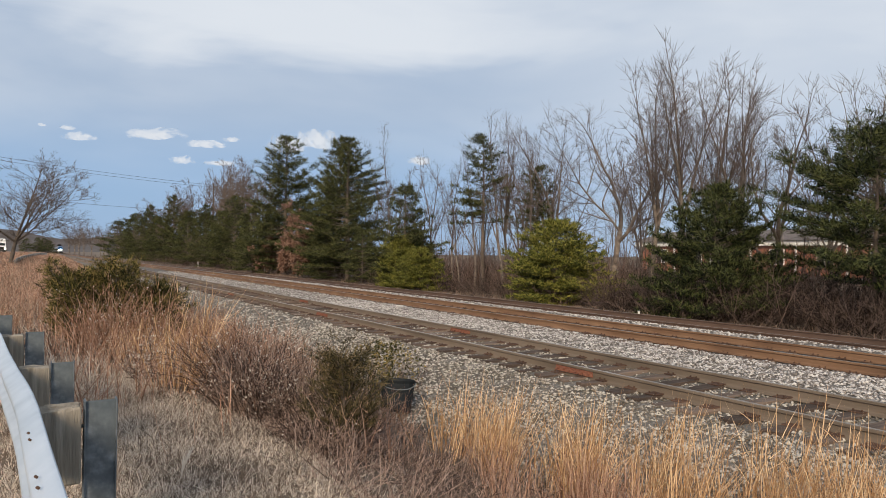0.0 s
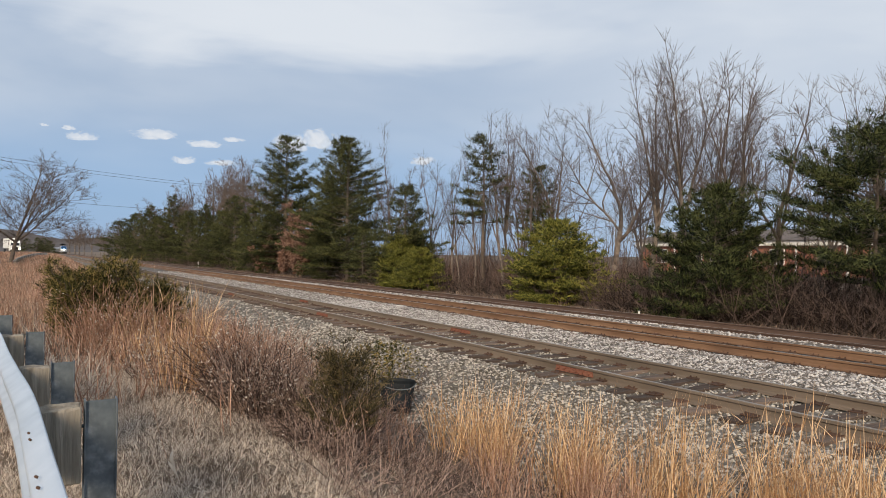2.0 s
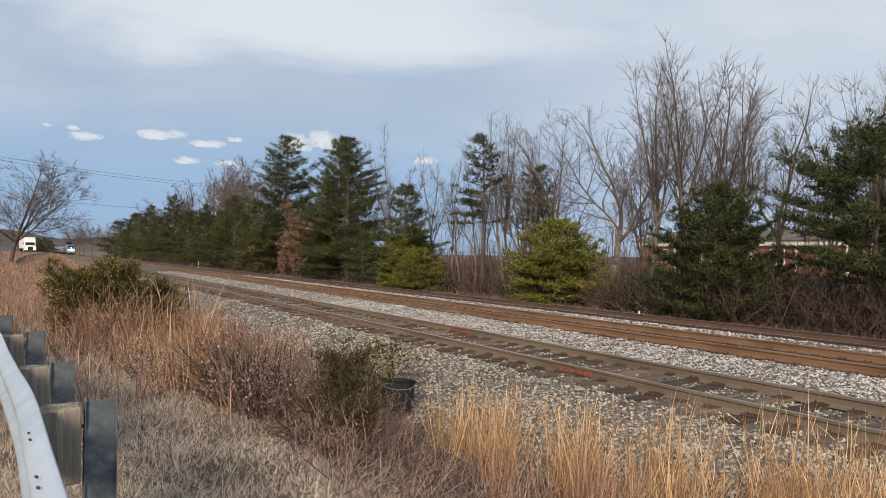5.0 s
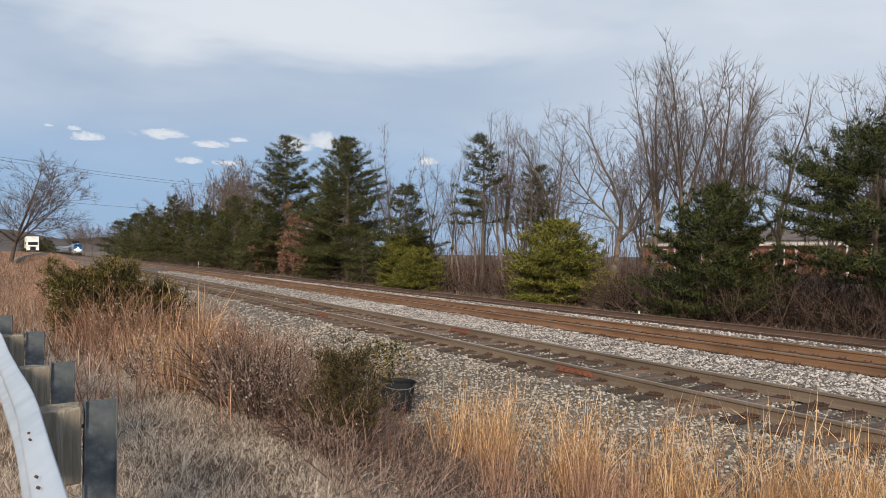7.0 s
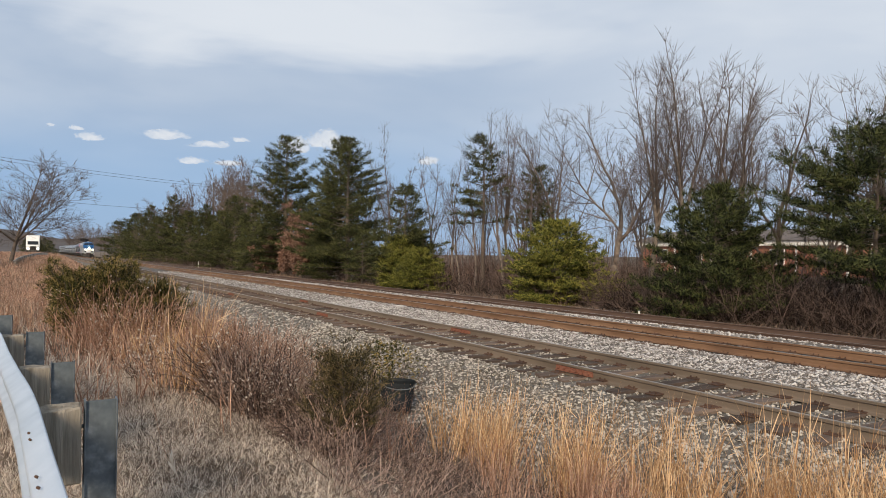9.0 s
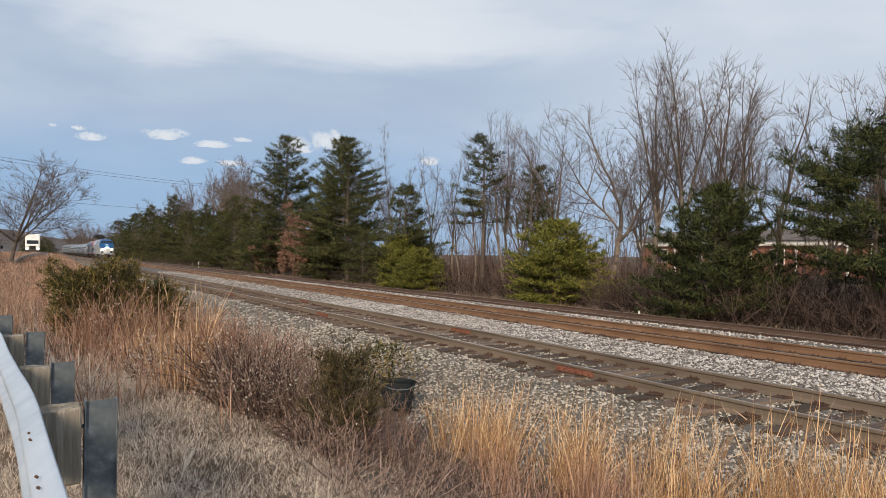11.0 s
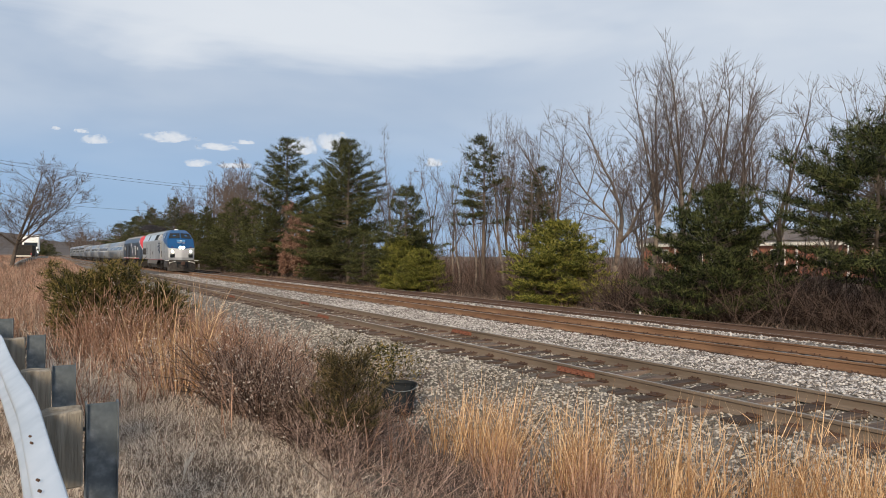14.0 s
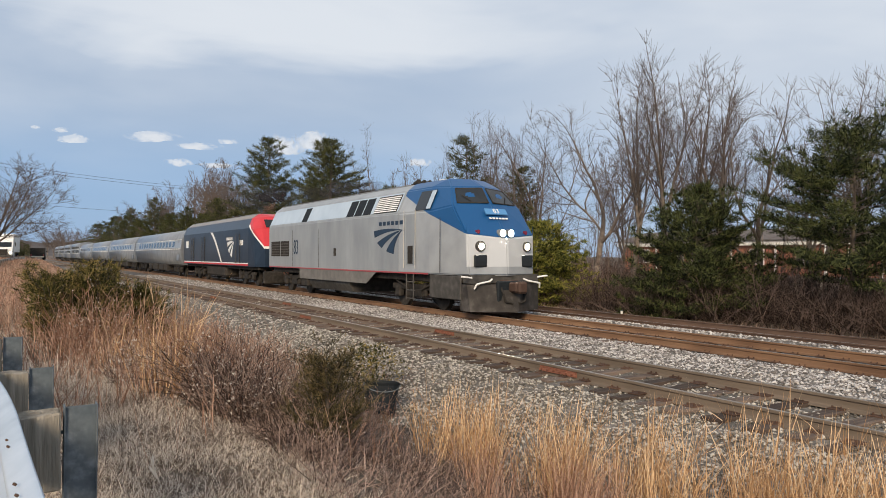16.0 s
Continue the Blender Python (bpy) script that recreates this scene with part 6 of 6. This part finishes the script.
def coach(label, tube=True):
    """Passenger car: tube-shaped fluted body, window band, windows, running gear."""
    t = new("passenger_car")
    tagged(t, label, "passenger car", "passenger cars of the train")
    if tube:
        half = [(1.28, .98), (1.5, 1.35), (1.58, 1.9), (1.57, 2.3), (1.48, 2.95), (1.26, 3.45), (.85, 3.74), (.35, 3.85)]
    else:
        half = [(1.46, 1.0), (1.52, 1.1), (1.52, 3.6), (1.40, 3.95), (.9, 4.2), (.3, 4.28)]
    sec = half + [(-x, z) for x, z in reversed(half)]
    bm = bmesh.new(); prism(bm, sec, 1, .3, 25.7)
    b = part("body", bm, T_["steel"], t, "fluted stainless steel body")
    for p in b.data.polygons:
        p.use_smooth = len(p.vertices) == 4
    zl, zh, xl, xh = (2.30, 2.95, 1.57, 1.48) if tube else (2.05, 2.80, 1.52, 1.52)
    for s in (-1, 1):
        bm = bmesh.new(); plate(bm, on_side(s, xl, zl, xh, zh, .5, 25.5, zl + .02, zh - .02, .002), .008, s)
        part("window_band", bm, T_["band"], t, "blue-grey window band")
        for z, h in ((zl - .08, .05), (zh + .01, .035)):
            bm = bmesh.new(); plate(bm, on_side(s, xl, zl, xh, zh, .5, 25.5, z, z + h, .006), .006, s)
            part("stripe", bm, PW, t, "thin pale stripe")
        rows = [(zl + .10, zh - .10)] if tube else [(zl + .10, zh - .12), (3.05, 3.40)]
        for za, zb in rows:
            for k in range(13 if tube else 9):
                y = (3.2 + 1.55 * k) if tube else (3.4 + 2.3 * k)
                bm = bmesh.new(); plate(bm, on_side(s, xl, zl, xh, zh, y, y + (.95 if tube else 1.4), za, zb, .011), .008, s)
                part("window", bm, T_["glass"], t)
        for y in (1.2, 24.2):
            bm = bmesh.new(); plate(bm, [(1.585 * s, y, 1.35), (1.585 * s, y + .8, 1.35), (1.50 * s, y + .8, 2.95), (1.50 * s, y, 2.95)], .01, s)
            part("door", bm, T_["steel"], t)
    for y in (.15, 25.85):
        part("diaphragm", boxed((0, y, 2.2), (1.5, .3, 2.4), .06), T_["under"], t, "black gangway bellows")
    part("underframe", boxed((0, 13, .95), (2.5, 24.8, .16), .02), T_["under"], t)
    for y, l in ((8.6, 1.6), (11.0, 2.2), (14.2, 2.6), (17.0, 1.5)):
        part("equipment_box", boxed((0, y, .66), (2.6, l, .52), .04), T_["under"], t)
    bogie(t, 3.6, 2.6, half=1.08); bogie(t, 22.4, 2.6, half=1.08)
    return t


TRAIN, TALL = [], 1.055


def smoke():
    """Thin dark exhaust haze trailing above the engines, in soft-looking rigid puffs."""
    m = bpy.data.materials.new("thin_exhaust_haze")
    m.use_nodes = True
    nt = m.node_tree
    b = nt.nodes["Principled BSDF"]
    b.inputs["Base Color"].default_value = (.06, .06, .068, 1); b.inputs["Roughness"].default_value = 1; b.inputs["Specular IOR Level"].default_value = 0
    tr = nt.nodes.new("ShaderNodeBsdfTransparent"); mx = nt.nodes.new("ShaderNodeMixShader")
    no = nt.nodes.new("ShaderNodeTexNoise"); no.inputs["Scale"].default_value = .9; no.inputs["Detail"].default_value = 4
    mr = nt.nodes.new("ShaderNodeMapRange")
    mr.inputs["From Min"].default_value = .36; mr.inputs["From Max"].default_value = .70; mr.inputs["To Min"].default_value = .0; mr.inputs["To Max"].default_value = .20
    nt.links.new(no.outputs["Fac"], mr.inputs["Value"]); nt.links.new(mr.outputs[0], mx.inputs[0])
    nt.links.new(tr.outputs[0], mx.inputs[1]); nt.links.new(b.outputs[0], mx.inputs[2])
    nt.links.new(mx.outputs[0], nt.nodes["Material Output"].inputs["Surface"])
    t = new("exhaust_smoke")
    tagged(t, "thin dark diesel exhaust haze above the locomotives", "smoke")
    rng = random.Random(9)
    shapes = []
    for k in range(4):
        bm = bmesh.new()
        bmesh.ops.create_icosphere(bm, subdivisions=2, radius=1)
        for v in bm.verts:
            v.co *= 1 + .35 * noise.noise(v.co * 1.6 + Vector((k * 5.3, 1, 2)))
        me = bpy.data.meshes.new("puff"); bm.to_mesh(me); bm.free()
        me.materials.append(m)
        shapes.append(me)
    for k in range(15):
        f = (k / 14) ** 1.1
        r = rng.uniform(.32, .45) + .45 * f
        part("puff", shapes[k % 4], None, t, at=Matrix.Translation((rng.gauss(0, .25 + .35 * f), 10.2 + 20 * f + rng.gauss(0, .3), 4.85 + .55 * f ** .6 + rng.gauss(0, .10 + .15 * f)))
             @ pose(0, 0, 0, 0, 0, rng.uniform(0, 90)) @ Matrix.Diagonal((r, r * 1.9, r * .7, 1)))
    return t



def train():
    a = locomotive()
    b = second_locomotive()
    for o in (a, b):
        o.scale = (1, 1, TALL)
    TRAIN.append((a, 0.0)); TRAIN.append((b, 21.0))
    TRAIN.append((smoke(), 0.0))
    first = coach("fluted stainless steel passenger car with window band")
    first.scale = (1, 1, TALL)
    TRAIN.append((first, 43.0))
    for k in range(1, 4):
        TRAIN.append((copy_thing(first, Matrix.Translation((0, 0, 0))), 43.0 + 26.0 * k))
    tall = coach("tall stainless sleeping car with two rows of windows", False)
    tall.scale = (1, 1, TALL)
    TRAIN.append((tall, 43.0 + 104))
    for k in range(5, 8):
        TRAIN.append((copy_thing(tall, Matrix.Translation((0, 0, 0))), 43.0 + 26.0 * k))


train()
TRACK_X = MAIN + G / 2


# ---- road vehicles ----
def semi_truck():
    """White tractor with box trailer; forward is -y."""
    t = new("semi_truck")
    tagged(t, "white semi truck with box trailer and lit headlights", "truck")
    part("trailer", boxed((0, 10.5, 2.55), (2.6, 13.5, 2.8), .06), PW, t, "white box trailer")
    bm = bmesh.new(); prism(bm, [(.2, .6), (.0, 1.5), (.9, 1.75), (1.5, 2.75), (2.2, 3.75), (3.6, 3.95), (3.6, .6)], 0, -1.2, 1.2)
    bmesh.ops.bevel(bm, geom=bm.edges[:], offset=.07, segments=2, affect="EDGES")
    part("cab", bm, PW, t, "white streamlined cab")
    part("windshield", boxed((0, 1.17, 2.27), (2.0, .04, .85), .02, Matrix.Rotation(radians(-31), 4, "X")), T_["glass"], t)
    part("grille", boxed((0, -.03, 1.15), (1.1, .12, .8), .04), T_["under"], t, "dark radiator grille")
    part("bumper", boxed((0, -.02, .55), (2.45, .3, .35), .06), T_["grime"], t)
    for s in (-1, 1):
        h = part("headlight", boxed((s * .92, .0, 1.0), (.36, .16, .26), .04), T_["lens"], t)
        part("lens", boxed((s * .92, -.09, 1.0), (.26, .03, .18), .01), T_["lamp_dim"], h, "lit lens")
        part("mirror", boxed((s * 1.45, 1.5, 2.3), (.14, .1, .6), .03), T_["under"], t)
        part("fairing", boxed((s * 1.12, 3.0, .8), (.2, 2.2, .7), .05), PW, t)
        for y in (1.1, 4.4, 5.7, 14.5, 15.8):
            b = bmesh.new(); cyl(b, (s * .85, y, .5), (s * 1.2, y, .5), .5, 18)
            w = part("wheel", b, M["black"], t)
            b = bmesh.new(); cyl(b, (s * 1.19, y, .5), (s * 1.215, y, .5), .27, 12)
            part("rim", b, T_["grime"], w)
    part("chassis", boxed((0, 8.5, .95), (1.0, 15.5, .25), .03), T_["under"], t)
    return t


def box_truck():
    """Dark stake-bed pickup seen from behind; forward is +y."""
    t = new("pickup_truck")
    tagged(t, "dark pickup truck with a high black load bed", "truck")
    bm = bmesh.new(); prism(bm, [(5.6, .5), (5.7, 1.1), (4.6, 1.25), (3.9, 1.95), (2.5, 1.95), (2.4, .5)], 0, -.95, .95)
    bmesh.ops.bevel(bm, geom=bm.edges[:], offset=.05, segments=2, affect="EDGES")
    part("cab", bm, T_["navy"], t, "dark blue cab")
    part("rear_window", boxed((0, 2.42, 1.6), (1.5, .04, .45), .01), T_["glass"], t)
    part("load_bed", boxed((0, 1.1, 1.35), (2.2, 2.6, 1.5), .05), T_["under"], t, "black high-sided load bed")
    part("bumper", boxed((0, -.3, .55), (2.0, .2, .22), .04), T_["lens"], t, "bright rear bumper")
    for s in (-1, 1):
        part("tail_light", boxed((s * .95, -.22, .85), (.14, .05, .3), .01), T_["stripe_red"], t)
        part("mirror", boxed((s * 1.15, 4.1, 1.5), (.2, .08, .28), .03), T_["under"], t)
        for y in (.6, 4.6):
            b = bmesh.new(); cyl(b, (s * .7, y, .38), (s * 1.0, y, .38), .38, 16)
            w = part("wheel", b, M["black"], t)
            b = bmesh.new(); cyl(b, (s * .99, y, .38), (s * 1.012, y, .38), .2, 12)
            part("rim", b, T_["grime"], w)
    return t


SEMI = semi_truck()
PICKUP = box_truck()


def on_road(x, y, turn):
    return pose(x, y, float(gz(x, y)) + .07, 0, 0, turn)


def motions():
    times = [0.0, 4.0, 8.0, 12.0, 16.0]
    # the train comes on at a steady 30 m/s
    for o, back in TRAIN:
        walk(o, [(t, pose(TRACK_X, FRONT + SPEED * (16.0 - t) + back, 0)) for t in (0.0, 2.0, 4.0, 6.0, 8.0, 10.0, 12.0, 14.0, 16.0)])
    walk(SEMI, [(0.0, on_road(-8.4, 232, 8)), (4.0, on_road(-2.0, 206, 6)), (8.0, on_road(-.6, 178, 1)), (12.0, on_road(-.7, 150, 0)), (13.0, on_road(-.8, 143, 0)), (16.0, on_road(-1.3, 121, -3))])
    walk(PICKUP, [(0.0, on_road(-4.2, -55, 0)), (6.0, on_road(-4.2, 17, 0)), (12.0, on_road(-4.0, 86, 0)), (13.0, on_road(-3.6, 97, -4)), (14.0, on_road(-1.6, 112, -8)), (15.0, on_road(1.2, 126, -8)), (16.0, on_road(3.6, 141, -5))])
    walk(STALK, [(.5 * k, pose(.86, 4.95, float(gz(.86, 4.95)), 6 * math.sin(1.9 * k), 22 * math.sin(.9 * k + .8), 0)) for k in range(33)])
    for o, c in CLOUDS:
        walk(o, [(t, Matrix.Translation(Vector(c) + Vector((.8616, -.5075, 0)) * (3.3 * t)) @ pose(0, 0, 0, 0, 0, -30.5)) for t in times])
    for t, x, y, z, turn, ph, big in TUFTS:
        rows = []
        k = 0.0
        while k <= 16.01:
            gust = .5 + .5 * math.sin(k * .45 + y * .3)
            a = 4.5 + 4.0 * gust + 3.0 * math.sin(k * 2.1 + ph) + 1.2 * math.sin(k * 4.3 + 2 * ph)
            b = 2.2 * math.sin(k * 1.7 + 1.3 * ph)
            rows.append((round(k, 2), Matrix.Translation((x, y, z)) @ pose(0, 0, 0, b, a) @ pose(0, 0, 0, 0, 0, turn)))
            k += .5
        walk(t, rows)


FRONT, SPEED = 17.0, 30.2
motions()
